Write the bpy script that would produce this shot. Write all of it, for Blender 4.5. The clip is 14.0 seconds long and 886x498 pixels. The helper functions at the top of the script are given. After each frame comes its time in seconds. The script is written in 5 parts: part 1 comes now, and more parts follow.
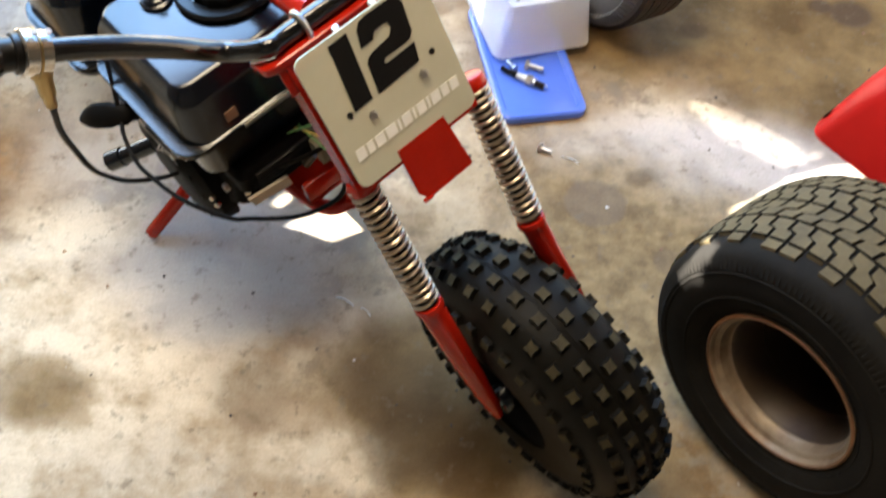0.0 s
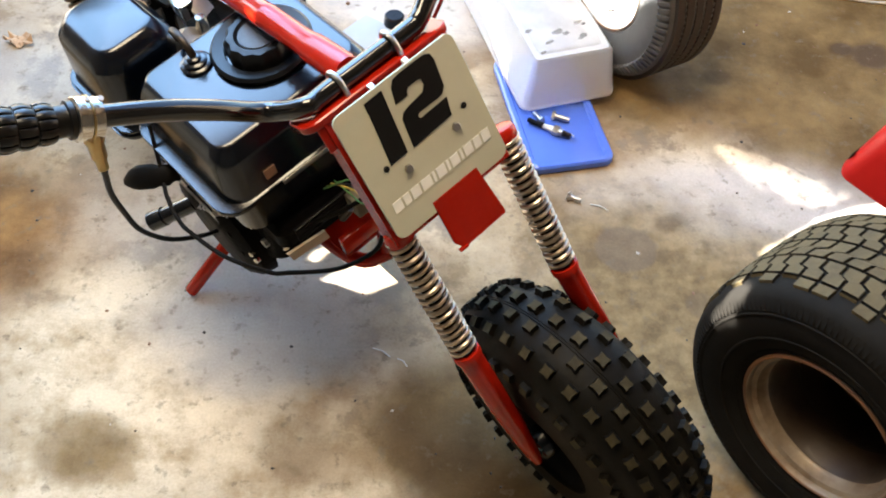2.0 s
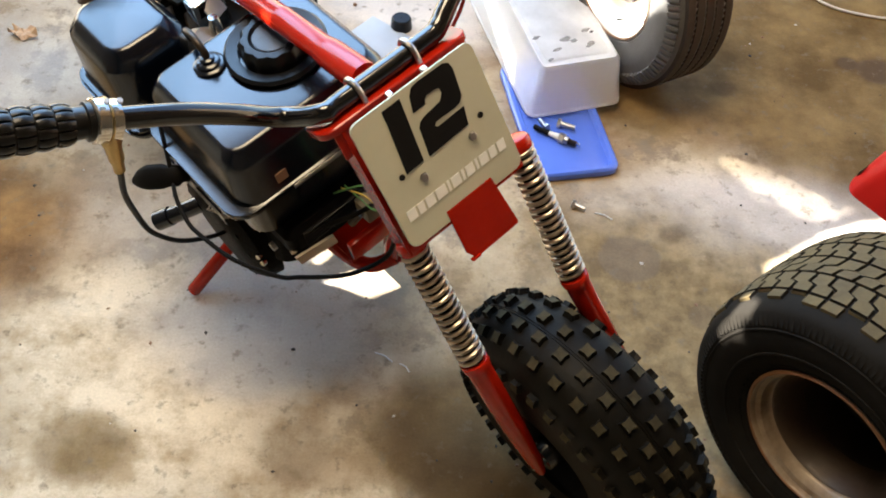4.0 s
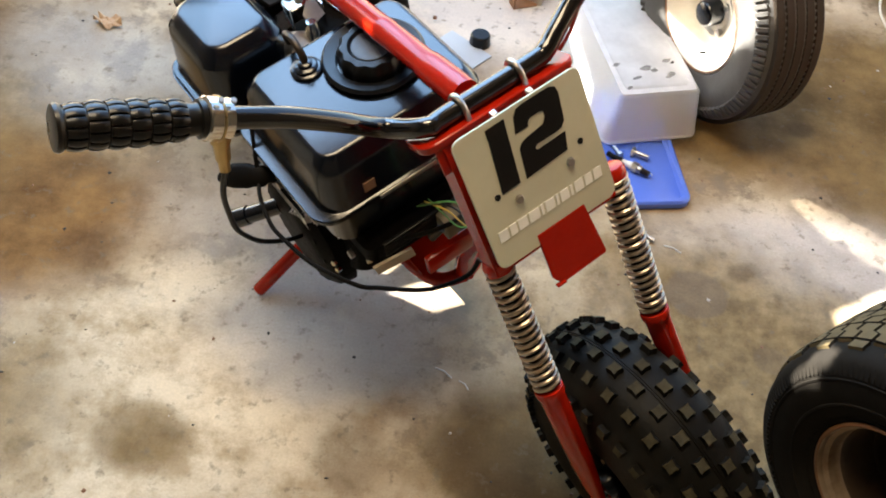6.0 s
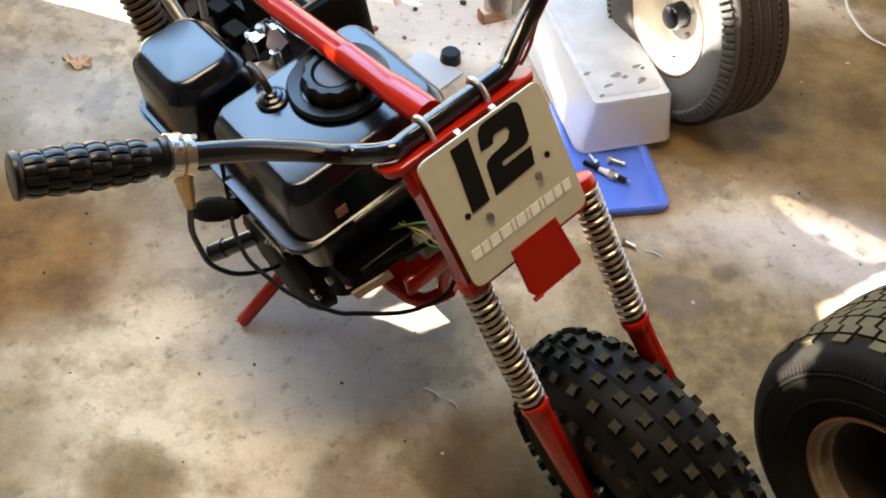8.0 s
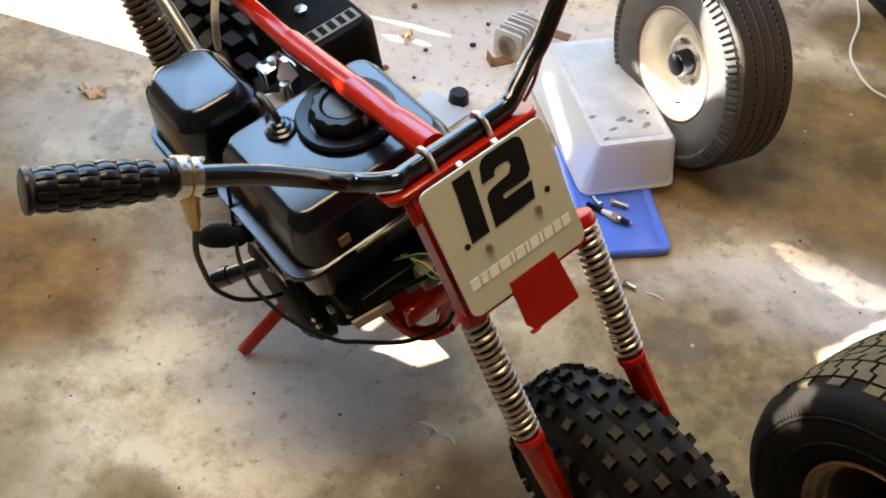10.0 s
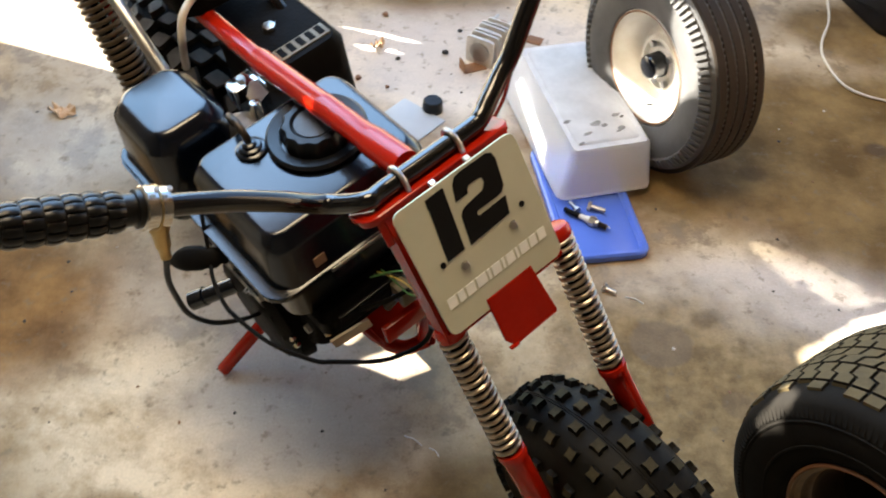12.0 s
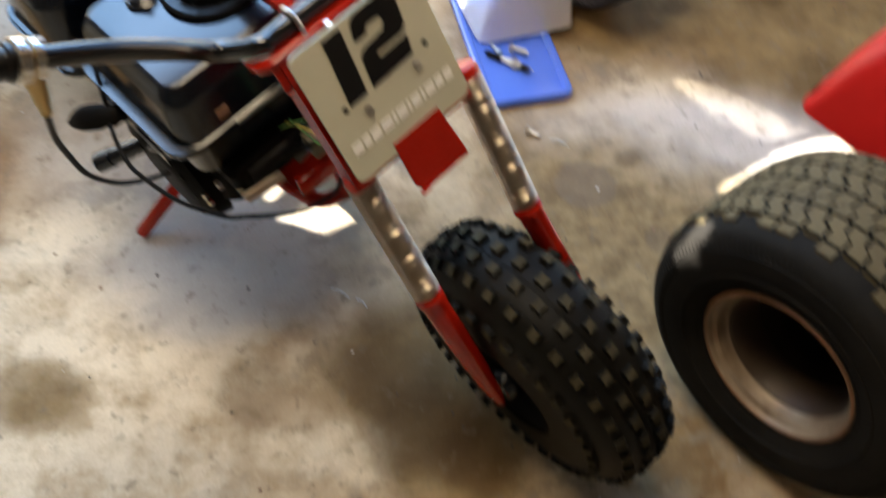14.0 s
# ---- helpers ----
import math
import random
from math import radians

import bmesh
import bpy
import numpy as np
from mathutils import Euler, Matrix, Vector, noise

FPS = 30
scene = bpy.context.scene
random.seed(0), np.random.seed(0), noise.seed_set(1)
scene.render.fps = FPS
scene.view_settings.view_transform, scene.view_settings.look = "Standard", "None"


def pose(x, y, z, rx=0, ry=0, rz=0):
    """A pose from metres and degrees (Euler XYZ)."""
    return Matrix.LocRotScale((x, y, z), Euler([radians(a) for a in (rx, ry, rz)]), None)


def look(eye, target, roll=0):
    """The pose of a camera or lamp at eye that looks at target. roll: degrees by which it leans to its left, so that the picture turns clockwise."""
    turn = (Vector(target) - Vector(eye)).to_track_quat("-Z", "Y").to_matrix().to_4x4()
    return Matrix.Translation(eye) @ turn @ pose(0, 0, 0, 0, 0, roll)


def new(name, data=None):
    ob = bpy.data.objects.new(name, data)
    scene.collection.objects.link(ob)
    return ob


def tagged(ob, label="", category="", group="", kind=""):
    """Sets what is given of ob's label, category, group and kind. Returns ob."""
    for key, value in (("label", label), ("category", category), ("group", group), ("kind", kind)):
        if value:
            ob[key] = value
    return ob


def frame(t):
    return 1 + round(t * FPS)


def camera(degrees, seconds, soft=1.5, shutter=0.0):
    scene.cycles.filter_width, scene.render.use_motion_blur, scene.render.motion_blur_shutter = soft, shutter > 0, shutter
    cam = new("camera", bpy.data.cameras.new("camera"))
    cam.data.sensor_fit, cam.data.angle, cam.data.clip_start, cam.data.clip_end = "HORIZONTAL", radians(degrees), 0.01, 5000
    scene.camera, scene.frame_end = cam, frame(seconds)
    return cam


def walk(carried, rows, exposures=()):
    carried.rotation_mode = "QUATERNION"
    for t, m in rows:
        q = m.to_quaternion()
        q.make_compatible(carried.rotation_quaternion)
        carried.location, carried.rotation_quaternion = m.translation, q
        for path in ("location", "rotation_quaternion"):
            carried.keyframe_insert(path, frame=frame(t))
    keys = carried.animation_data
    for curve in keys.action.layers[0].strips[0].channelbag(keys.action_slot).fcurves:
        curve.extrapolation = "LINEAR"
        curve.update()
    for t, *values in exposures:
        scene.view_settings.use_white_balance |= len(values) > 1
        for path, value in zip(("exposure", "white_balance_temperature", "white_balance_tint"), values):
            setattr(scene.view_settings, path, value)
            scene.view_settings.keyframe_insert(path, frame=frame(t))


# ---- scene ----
# ---- camera ----
cam = camera(48.03, 14.0, soft=1.9, shutter=0.5)
PATH = [
    (0, 0.0000, 0.0000, 1.3752, -0.00, -53.46, -3.69),
    (0.2, -0.0048, -0.0002, 1.3796, -0.40, -51.89, -4.17),
    (0.5, -0.0119, -0.0004, 1.3863, -1.11, -51.45, -3.71),
    (0.8, -0.0147, -0.0031, 1.3819, -1.55, -51.79, -3.72),
    (1, -0.0165, -0.0049, 1.3789, -1.47, -51.85, -3.35),
    (1.2, -0.0182, -0.0071, 1.3798, -1.09, -51.64, -2.61),
    (1.5, -0.0208, -0.0103, 1.3811, 0.63, -50.10, -3.07),
    (2, -0.0101, -0.0196, 1.3918, -0.26, -50.39, -1.45),
    (2.2, -0.0129, -0.0191, 1.3900, -1.06, -50.96, -1.55),
    (2.5, -0.0171, -0.0184, 1.3873, -0.59, -50.85, -1.40),
    (2.7, -0.0148, -0.0229, 1.3904, -0.12, -50.55, -1.40),
    (4.8, -0.0736, 0.0024, 1.3948, 1.90, -50.48, -3.84),
    (5, -0.0855, 0.0036, 1.3873, 4.19, -50.52, -4.37),
    (5.2, -0.0917, -0.0016, 1.3885, 5.42, -49.80, -4.28),
    (5.5, -0.1011, -0.0095, 1.3903, 6.30, -49.57, -4.17),
    (5.8, -0.0957, -0.0050, 1.3900, 6.00, -49.64, -3.95),
    (6, -0.0921, -0.0020, 1.3898, 5.40, -49.97, -4.25),
    (6.2, -0.0931, -0.0043, 1.3924, 4.90, -49.70, -4.00),
    (6.5, -0.0946, -0.0078, 1.3963, 6.00, -48.95, -2.55),
    (6.8, -0.0917, -0.0083, 1.3982, 5.76, -48.62, -2.22),
    (7, -0.0897, -0.0087, 1.3995, 5.47, -48.44, -2.44),
    (7.2, -0.0854, -0.0073, 1.3983, 4.70, -48.73, -2.98),
    (7.5, -0.0790, -0.0051, 1.3966, 3.68, -48.61, -3.09),
    (7.8, -0.0750, 0.0013, 1.3940, 2.04, -48.67, -2.47),
    (8, -0.0723, 0.0055, 1.3922, 2.33, -48.88, -2.19),
    (8.2, -0.0713, 0.0057, 1.3986, 2.40, -47.95, -1.92),
    (10.3, -0.0630, -0.0179, 1.3948, 3.93, -46.41, -3.13),
    (10.5, -0.0620, -0.0119, 1.3960, 2.91, -46.92, -2.67),
    (10.8, -0.0587, -0.0118, 1.4014, 3.48, -46.34, -2.37),
    (11, -0.0565, -0.0118, 1.4050, 2.43, -46.18, -2.10),
    (11.2, -0.0582, -0.0100, 1.4049, 1.69, -46.38, -1.85),
    (11.5, -0.0608, -0.0073, 1.4047, 2.18, -45.91, -1.18),
    (11.8, -0.0597, -0.0008, 1.4033, 2.72, -46.57, -1.94),
    (12, -0.0589, 0.0036, 1.4023, 1.77, -46.29, -2.55),
    (12.2, -0.0597, 0.0066, 1.4024, 0.09, -46.03, -1.89),
    (12.5, -0.0610, 0.0111, 1.4026, 0.46, -46.16, -1.04),
    (12.8, -0.0609, 0.0114, 1.3986, 1.08, -46.65, -1.07),
    (13, -0.0608, 0.0116, 1.3959, 1.01, -47.10, -1.51),
    (13.5, -0.0659, -0.0061, 1.3888, 5.22, -50.04, -6.82),
    (13.8, -0.0426, 0.0090, 1.3952, 1.39, -51.43, -4.65),
    (14, -0.0195, 0.0094, 1.3801, -2.42, -54.39, -3.22),
]
walk(cam, [(t, pose(x, y, z, 90 + pitch, roll, yaw)) for t, x, y, z, yaw, pitch, roll in PATH],
     exposures=[(0.0, 3.94, 6150, 8), (2.5, 3.84, 6300, 8), (5.0, 3.57, 6650, 8), (7.0, 3.55, 6650, 8), (8.2, 3.55, 6600, 8), (10.3, 3.39, 6600, 8), (12.5, 3.37, 6600, 8), (13.5, 3.35, 6650, 8), (14.0, 3.48, 6250, 8)])

# ---- light ----
SUN = Vector((-0.80, 0.25, 0.546)).normalized()
world = bpy.data.worlds.new("daylight")
scene.world = world
world.use_nodes = True
wn = world.node_tree.nodes
sky = wn.new("ShaderNodeTexSky")
sky.sky_type = "NISHITA"
sky.sun_disc = False
sky.sun_elevation = math.asin(SUN.z)
sky.sun_rotation = math.atan2(SUN.x, SUN.y)
world.node_tree.links.new(sky.outputs[0], wn["Background"].inputs[0])
wn["Background"].inputs[1].default_value = 0.066
sun = new("sun", bpy.data.lights.new("sun", "SUN"))
sun.data.energy = 5.0
sun.data.angle = radians(0.2)
sun.data.color = (1.0, 0.96, 0.91)
sun.matrix_world = look(SUN * 8, (0, 0, 0))
portal = new("door_daylight", bpy.data.lights.new("door_daylight", "AREA"))
portal.data.shape = "RECTANGLE"
portal.data.size, portal.data.size_y = 2.2, 1.7
portal.data.energy = 11.0
portal.data.color = (0.36, 0.62, 1.0)
portal.matrix_world = look((-1.1, 2.05, 2.15), (-1.1, 0.0, 2.15))
# made-up warm fill lamp overhead, added to brighten the slab and the plate
warm_fill = new("warm_fill_light", bpy.data.lights.new("warm_fill_light", "AREA"))
warm_fill.data.shape = "RECTANGLE"
warm_fill.data.size, warm_fill.data.size_y = 1.2, 0.8
warm_fill.data.energy = 5.7
warm_fill.data.color = (1.0, 0.78, 0.51)
warm_fill.matrix_world = look((-0.60, 0.85, 2.90), (-0.60, 0.85, 0.0))


# ---- materials ----
def material(name, base, rough=0.5, metal=0.0, second=None, scale=30.0, amount=0.5, bump=0.0, bump_scale=200.0,
             rough_var=0.1, spec=0.5, coat=0.0, coat_ior=1.5):
    """A surface with coarse colour variation, fine grain and relief, in object space."""
    m = bpy.data.materials.new(name)
    m.use_nodes = True
    n, l = m.node_tree.nodes, m.node_tree.links
    b = n["Principled BSDF"]
    b.inputs["Metallic"].default_value = metal
    b.inputs["Specular IOR Level"].default_value = spec
    b.inputs["Coat Weight"].default_value = coat
    b.inputs["Coat Roughness"].default_value = 0.16
    b.inputs["Coat IOR"].default_value = coat_ior
    co = n.new("ShaderNodeTexCoord")
    big = n.new("ShaderNodeTexNoise")
    big.inputs["Scale"].default_value = scale
    big.inputs["Detail"].default_value = 6
    big.inputs["Roughness"].default_value = 0.65
    l.new(co.outputs["Object"], big.inputs["Vector"])
    ramp = n.new("ShaderNodeValToRGB")
    ramp.color_ramp.elements[0].position, ramp.color_ramp.elements[1].position = 0.5 - 0.25, 0.5 + 0.25
    second = second or tuple(c * 0.7 for c in base)
    ramp.color_ramp.elements[0].color = (*second, 1)
    ramp.color_ramp.elements[1].color = (*base, 1)
    l.new(big.outputs["Fac"], ramp.inputs["Fac"])
    mix = n.new("ShaderNodeMix")
    mix.data_type = "RGBA"
    mix.inputs["Factor"].default_value = amount
    mix.inputs["A"].default_value = (*base, 1)
    l.new(ramp.outputs["Color"], mix.inputs["B"])
    l.new(mix.outputs["Result"], b.inputs["Base Color"])
    fine = n.new("ShaderNodeTexNoise")
    fine.inputs["Scale"].default_value = bump_scale
    fine.inputs["Detail"].default_value = 4
    l.new(co.outputs["Object"], fine.inputs["Vector"])
    mr = n.new("ShaderNodeMapRange")
    mr.inputs["To Min"].default_value = max(0.02, rough - rough_var)
    mr.inputs["To Max"].default_value = min(1.0, rough + rough_var)
    l.new(big.outputs["Fac"], mr.inputs["Value"])
    l.new(mr.outputs["Result"], b.inputs["Roughness"])
    if bump:
        bp = n.new("ShaderNodeBump")
        bp.inputs["Strength"].default_value = bump
        bp.inputs["Distance"].default_value = 0.002
        l.new(fine.outputs["Fac"], bp.inputs["Height"])
        l.new(bp.outputs["Normal"], b.inputs["Normal"])
    return m


def concrete():
    """Old garage slab: blotched cement, rust-brown spills, dark oil spots, pits; some spots also paint in shade and
    daylight.
    """
    m = bpy.data.materials.new("stained_concrete")
    m.use_nodes = True
    n, l = m.node_tree.nodes, m.node_tree.links
    b = n["Principled BSDF"]
    co = n.new("ShaderNodeTexCoord")

    def noise_tex(scale, detail=6, rough=0.6, dist=0.0):
        t = n.new("ShaderNodeTexNoise")
        t.inputs["Scale"].default_value = scale
        t.inputs["Detail"].default_value = detail
        t.inputs["Roughness"].default_value = rough
        t.inputs["Distortion"].default_value = dist
        l.new(co.outputs["Object"], t.inputs["Vector"])
        return t.outputs["Fac"]

    def ramp(src, lo, hi, c0, c1):
        r = n.new("ShaderNodeValToRGB")
        r.color_ramp.elements[0].position, r.color_ramp.elements[1].position = lo, hi
        r.color_ramp.elements[0].color, r.color_ramp.elements[1].color = (*c0, 1), (*c1, 1)
        l.new(src, r.inputs["Fac"])
        return r.outputs["Color"]

    def mixed(fac, a, bcol, mode="MIX"):
        x = n.new("ShaderNodeMix")
        x.data_type = "RGBA"
        x.blend_type = mode
        if isinstance(fac, float):
            x.inputs["Factor"].default_value = fac
        else:
            l.new(fac, x.inputs["Factor"])
        for key, v in (("A", a), ("B", bcol)):
            if isinstance(v, tuple):
                x.inputs[key].default_value = (*v, 1)
            else:
                l.new(v, x.inputs[key])
        return x.outputs["Result"]

    def spot(x, y, rx, ry, soft, wobble=0.25, wscale=4.0):
        """A blob on the slab with a wavering edge."""
        s = n.new("ShaderNodeVectorMath")
        s.operation = "SUBTRACT"
        l.new(co.outputs["Object"], s.inputs[0])
        s.inputs[1].default_value = (x, y, 0)
        d = n.new("ShaderNodeVectorMath")
        d.operation = "MULTIPLY"
        l.new(s.outputs[0], d.inputs[0])
        d.inputs[1].default_value = (1 / rx, 1 / ry, 0)
        le = n.new("ShaderNodeVectorMath")
        le.operation = "LENGTH"
        l.new(d.outputs[0], le.inputs[0])
        w = n.new("ShaderNodeMath")
        w.operation = "MULTIPLY_ADD"
        l.new(noise_tex(wscale, 5, 0.6), w.inputs[0])
        w.inputs[1].default_value = wobble * 4
        w.inputs[2].default_value = -wobble * 2
        ad = n.new("ShaderNodeMath")
        l.new(le.outputs["Value"], ad.inputs[0])
        l.new(w.outputs[0], ad.inputs[1])
        mr = n.new("ShaderNodeMapRange")
        mr.interpolation_type = "SMOOTHSTEP"
        mr.inputs["From Min"].default_value, mr.inputs["From Max"].default_value = 1 - soft, 1 + soft
        mr.inputs["To Min"].default_value, mr.inputs["To Max"].default_value = 1, 0
        l.new(ad.outputs[0], mr.inputs["Value"])
        return mr.outputs["Result"]

    col = ramp(noise_tex(2.6, 9, 0.6), 0.38, 0.60, (0.20, 0.115, 0.045), (0.72, 0.59, 0.40))
    col = mixed(ramp(noise_tex(1.9, 6, 0.55, 0.3), 0.50, 0.66, (0, 0, 0), (0.8, 0.8, 0.8)), col, (0.40, 0.35, 0.28))
    col = mixed(ramp(noise_tex(13, 10, 0.72), 0.50, 0.60, (0, 0, 0), (0.7, 0.7, 0.7)), col, (0.25, 0.175, 0.095))
    col = mixed(ramp(noise_tex(6.5, 10, 0.68), 0.53, 0.62, (0, 0, 0), (0.75, 0.75, 0.75)), col, (0.27, 0.225, 0.175))
    rust = ramp(noise_tex(5, 8, 0.62), 0.38, 0.64, (0.105, 0.062, 0.018), (0.25, 0.165, 0.062))

    def faded(src, k):
        g = n.new("ShaderNodeMath")
        g.operation = "MULTIPLY"
        l.new(src, g.inputs[0])
        g.inputs[1].default_value = k
        return g.outputs[0]

    for x, y, rx, ry, k in CREAM:
        worn = mixed(ramp(noise_tex(8, 10, 0.70), 0.40, 0.56, (0, 0, 0), (1, 1, 1)), (0.44, 0.345, 0.215), (0.77, 0.67, 0.49))
        col = mixed(faded(spot(x, y, rx, ry, 0.5, 0.35, 2.5), k), col, worn)
    for x, y, rx, ry, k in GREY_AND_SHADE:
        col = mixed(faded(spot(x, y, rx, ry, 0.5, 0.35, 3.5), k), col, (0.41, 0.385, 0.35))
    for x, y, rx, ry, k in PALE_AND_LIT:
        col = mixed(faded(spot(x, y, rx, ry, 0.5, 0.3, 3.0), k), col, (0.68, 0.63, 0.58))
    orange = ramp(noise_tex(8, 8, 0.62), 0.36, 0.64, (0.11, 0.052, 0.014), (0.27, 0.150, 0.050))
    for x, y, rx, ry, k in ORANGE:
        col = mixed(faded(spot(x, y, rx, ry, 0.4, 0.3, 3.5), k), col, orange)
    for x, y, rx, ry, k in TAN_AND_SHADE:
        col = mixed(faded(spot(x, y, rx, ry, 0.6, 0.3, 4.0), k), col, mixed(ramp(noise_tex(22, 8, 0.65), 0.38, 0.62, (0, 0, 0), (1, 1, 1)), (0.135, 0.089, 0.035), (0.265, 0.185, 0.084)))
    for x, y, rx, ry, k in BROWN_AND_SHADE:
        col = mixed(faded(spot(x, y, rx, ry, 0.35, 0.3, 3.0), k), col, rust)
    for x, y, r, k in SPILL:
        col = mixed(faded(spot(x, y, r, r * 0.92, 0.10, 0.10, 14.0), k), col, (0.155, 0.118, 0.080))
    for x, y, r, k in OIL_AND_SHADE:
        col = mixed(faded(spot(x, y, r, r * 0.85, 0.4, 0.22, 11.0), k), col, (0.075, 0.043, 0.016))
    col = mixed(ramp(noise_tex(34, 6, 0.65), 0.57, 0.68, (0, 0, 0), (0.65, 0.65, 0.65)), col, (0.17, 0.135, 0.09))
    col = mixed(ramp(noise_tex(140, 3, 0.6), 0.35, 0.65, (0.82, 0.82, 0.82), (1.1, 1.1, 1.1)), col, col)
    grain = mixed(0.35, col, ramp(noise_tex(220, 3, 0.7), 0.3, 0.7, (0.55, 0.53, 0.5), (1, 1, 1)), "MULTIPLY")
    l.new(grain, b.inputs["Base Color"])
    mr = n.new("ShaderNodeMapRange")
    mr.inputs["To Min"].default_value, mr.inputs["To Max"].default_value = 0.55, 0.9
    l.new(noise_tex(6, 6), mr.inputs["Value"])
    l.new(mr.outputs["Result"], b.inputs["Roughness"])
    b.inputs["Specular IOR Level"].default_value = 0.12
    bp = n.new("ShaderNodeBump")
    bp.inputs["Strength"].default_value = 0.25
    bp.inputs["Distance"].default_value = 0.002
    l.new(noise_tex(70, 6, 0.7), bp.inputs["Height"])
    l.new(bp.outputs["Normal"], b.inputs["Normal"])
    return m


CREAM = [(-0.50, 0.90, 0.24, 0.20, 0.72), (-0.42, 0.66, 0.30, 0.17, 0.60), (-0.06, 0.64, 0.11, 0.06, 0.7), (0.55, 1.28, 0.12, 0.07, 0.4)]
# grey patches; (-0.30, 0.98) and (-0.30, 0.86) paint the shade under the engine
GREY_AND_SHADE = [(-0.85, 1.55, 0.22, 0.16, 0.55), (-0.30, 0.98, 0.20, 0.13, 0.8), (-0.42, 1.22, 0.26, 0.14, 0.65), (-0.88, 0.82, 0.05, 0.05, 0.5), (0.30, 1.05, 0.16, 0.12, 0.20), (-0.95, 0.95, 0.12, 0.09, 0.5), (-0.30, 0.86, 0.10, 0.05, 0.5)]
# brown stains; (1.02, 2.18) and those by the front wheel also paint shade
BROWN_AND_SHADE = [(1.02, 2.18, 0.24, 0.16, 0.9), (-1.25, 1.25, 0.30, 0.40, 0.8), (0.84, 1.70, 0.56, 0.33, 1.0), (0.93, 1.52, 0.30, 0.12, 0.9), (0.45, 1.56, 0.12, 0.09, 0.8), (-0.15, 2.30, 0.30, 0.12, 0.8), (0.05, 0.77, 0.10, 0.13, 0.75), (0.09, 0.60, 0.10, 0.13, 0.85), (0.00, 0.76, 0.11, 0.09, 0.6), (-0.53, 0.73, 0.07, 0.06, 0.5)]
# pale patches; the first paints daylight falling on the back of the slab
PALE_AND_LIT = [(0.05, 1.98, 0.40, 0.24, 0.75), (0.58, 1.27, 0.24, 0.10, 0.7)]
ORANGE = [(-0.95, 1.16, 0.32, 0.21, 1.0), (-0.95, 0.78, 0.12, 0.16, 0.6), (-0.15, 0.70, 0.10, 0.04, 0.4), (0.80, 1.50, 0.2, 0.1, 0.5)]
# tan patches; the first also darkens the slab for shade beside the wheel
TAN_AND_SHADE = [(0.42, 0.96, 0.36, 0.32, 0.95), (-0.80, 0.72, 0.16, 0.16, 0.75), (-0.52, 0.72, 0.06, 0.05, 0.75), (-0.66, 1.36, 0.2, 0.12, 0.4), (-0.06, 1.00, 0.16, 0.10, 0.25)]
SPILL = [(0.3635, 1.137, 0.058, 0.62), (0.485, 1.01, 0.030, 0.3), (0.918, 1.722, 0.022, 0.8), (0.978, 1.700, 0.044, 0.75), (0.985, 1.698, 0.026, 0.6)]
# oil spots; the four by the front wheel also paint its shade
OIL_AND_SHADE = [(0.98, 1.70, 0.052, 0.85), (0.915, 1.724, 0.028, 0.8), (-0.20, 0.73, 0.06, 0.35), (0.45, 1.20, 0.025, 0.4), (0.62, 1.62, 0.03, 0.5), (0.05, 0.66, 0.09, 0.6), (0.02, 0.745, 0.075, 0.55), (-0.055, 0.765, 0.045, 0.35), (0.14, 0.62, 0.07, 0.6)]

CONCRETE = concrete()
PLASTER = material("bare_timber_board", (0.15, 0.11, 0.07), 0.8, scale=2, amount=0.4, bump=0.3, bump_scale=60)
RED = material("red_enamel", (0.36, 0.011, 0.0025), 0.17, second=(0.24, 0.006, 0.002), scale=25, amount=0.6, bump=0.03, bump_scale=90, spec=0.28, coat=0.15)
RED_MOWER = material("red_hood_paint", (0.40, 0.010, 0.007), 0.38, second=(0.28, 0.008, 0.006), scale=14, amount=0.5, bump=0.06, spec=0.15)
BLACK_PAINT = material("black_gloss_paint", (0.003, 0.003, 0.003), 0.07, second=(0.004, 0.0035, 0.003), scale=30, amount=0.6, rough_var=0.03, spec=0.5, coat=0.35)
# blue in the black imitates sky reflected on the tank and air cleaner
BLACK_SATIN = material("sky_tinted_black_satin", (0.0012, 0.0022, 0.0045), 0.22, second=(0.002, 0.003, 0.006), scale=18, amount=0.6, bump=0.03, bump_scale=300, spec=0.26, coat=0.50, coat_ior=1.5)
BLACK_PLASTIC = material("black_plastic", (0.003, 0.0032, 0.004), 0.33, second=(0.006, 0.006, 0.0065), scale=22, amount=0.6, bump=0.12, bump_scale=500, spec=0.25)
BLACK_DULL = material("dull_black_finish", (0.003, 0.0028, 0.0026), 0.5, second=(0.007, 0.0055, 0.0045), scale=40, amount=0.8, bump=0.4, bump_scale=160, spec=0.03)
RUBBER = material("black_rubber", (0.0028, 0.0026, 0.0024), 0.5, second=(0.006, 0.005, 0.004), scale=16, amount=0.7, bump=0.15, bump_scale=180, spec=0.06)
DUSTY_TYRE = material("brown_dusted_rubber", (0.0085, 0.0070, 0.0042), 0.55, second=(0.0030, 0.0027, 0.0023), scale=7, amount=0.9, bump=0.25, bump_scale=160, spec=0.10)
GRIP_RUBBER = material("satin_grip_rubber", (0.0035, 0.0032, 0.003), 0.30, second=(0.008, 0.007, 0.0055), scale=40, amount=0.7, bump=0.1, bump_scale=220, spec=0.30)
LUG_GREY = material("grey_worn_lug", (0.17, 0.155, 0.135), 0.7, second=(0.06, 0.055, 0.048), scale=40, amount=0.8, bump=0.3, spec=0.1)
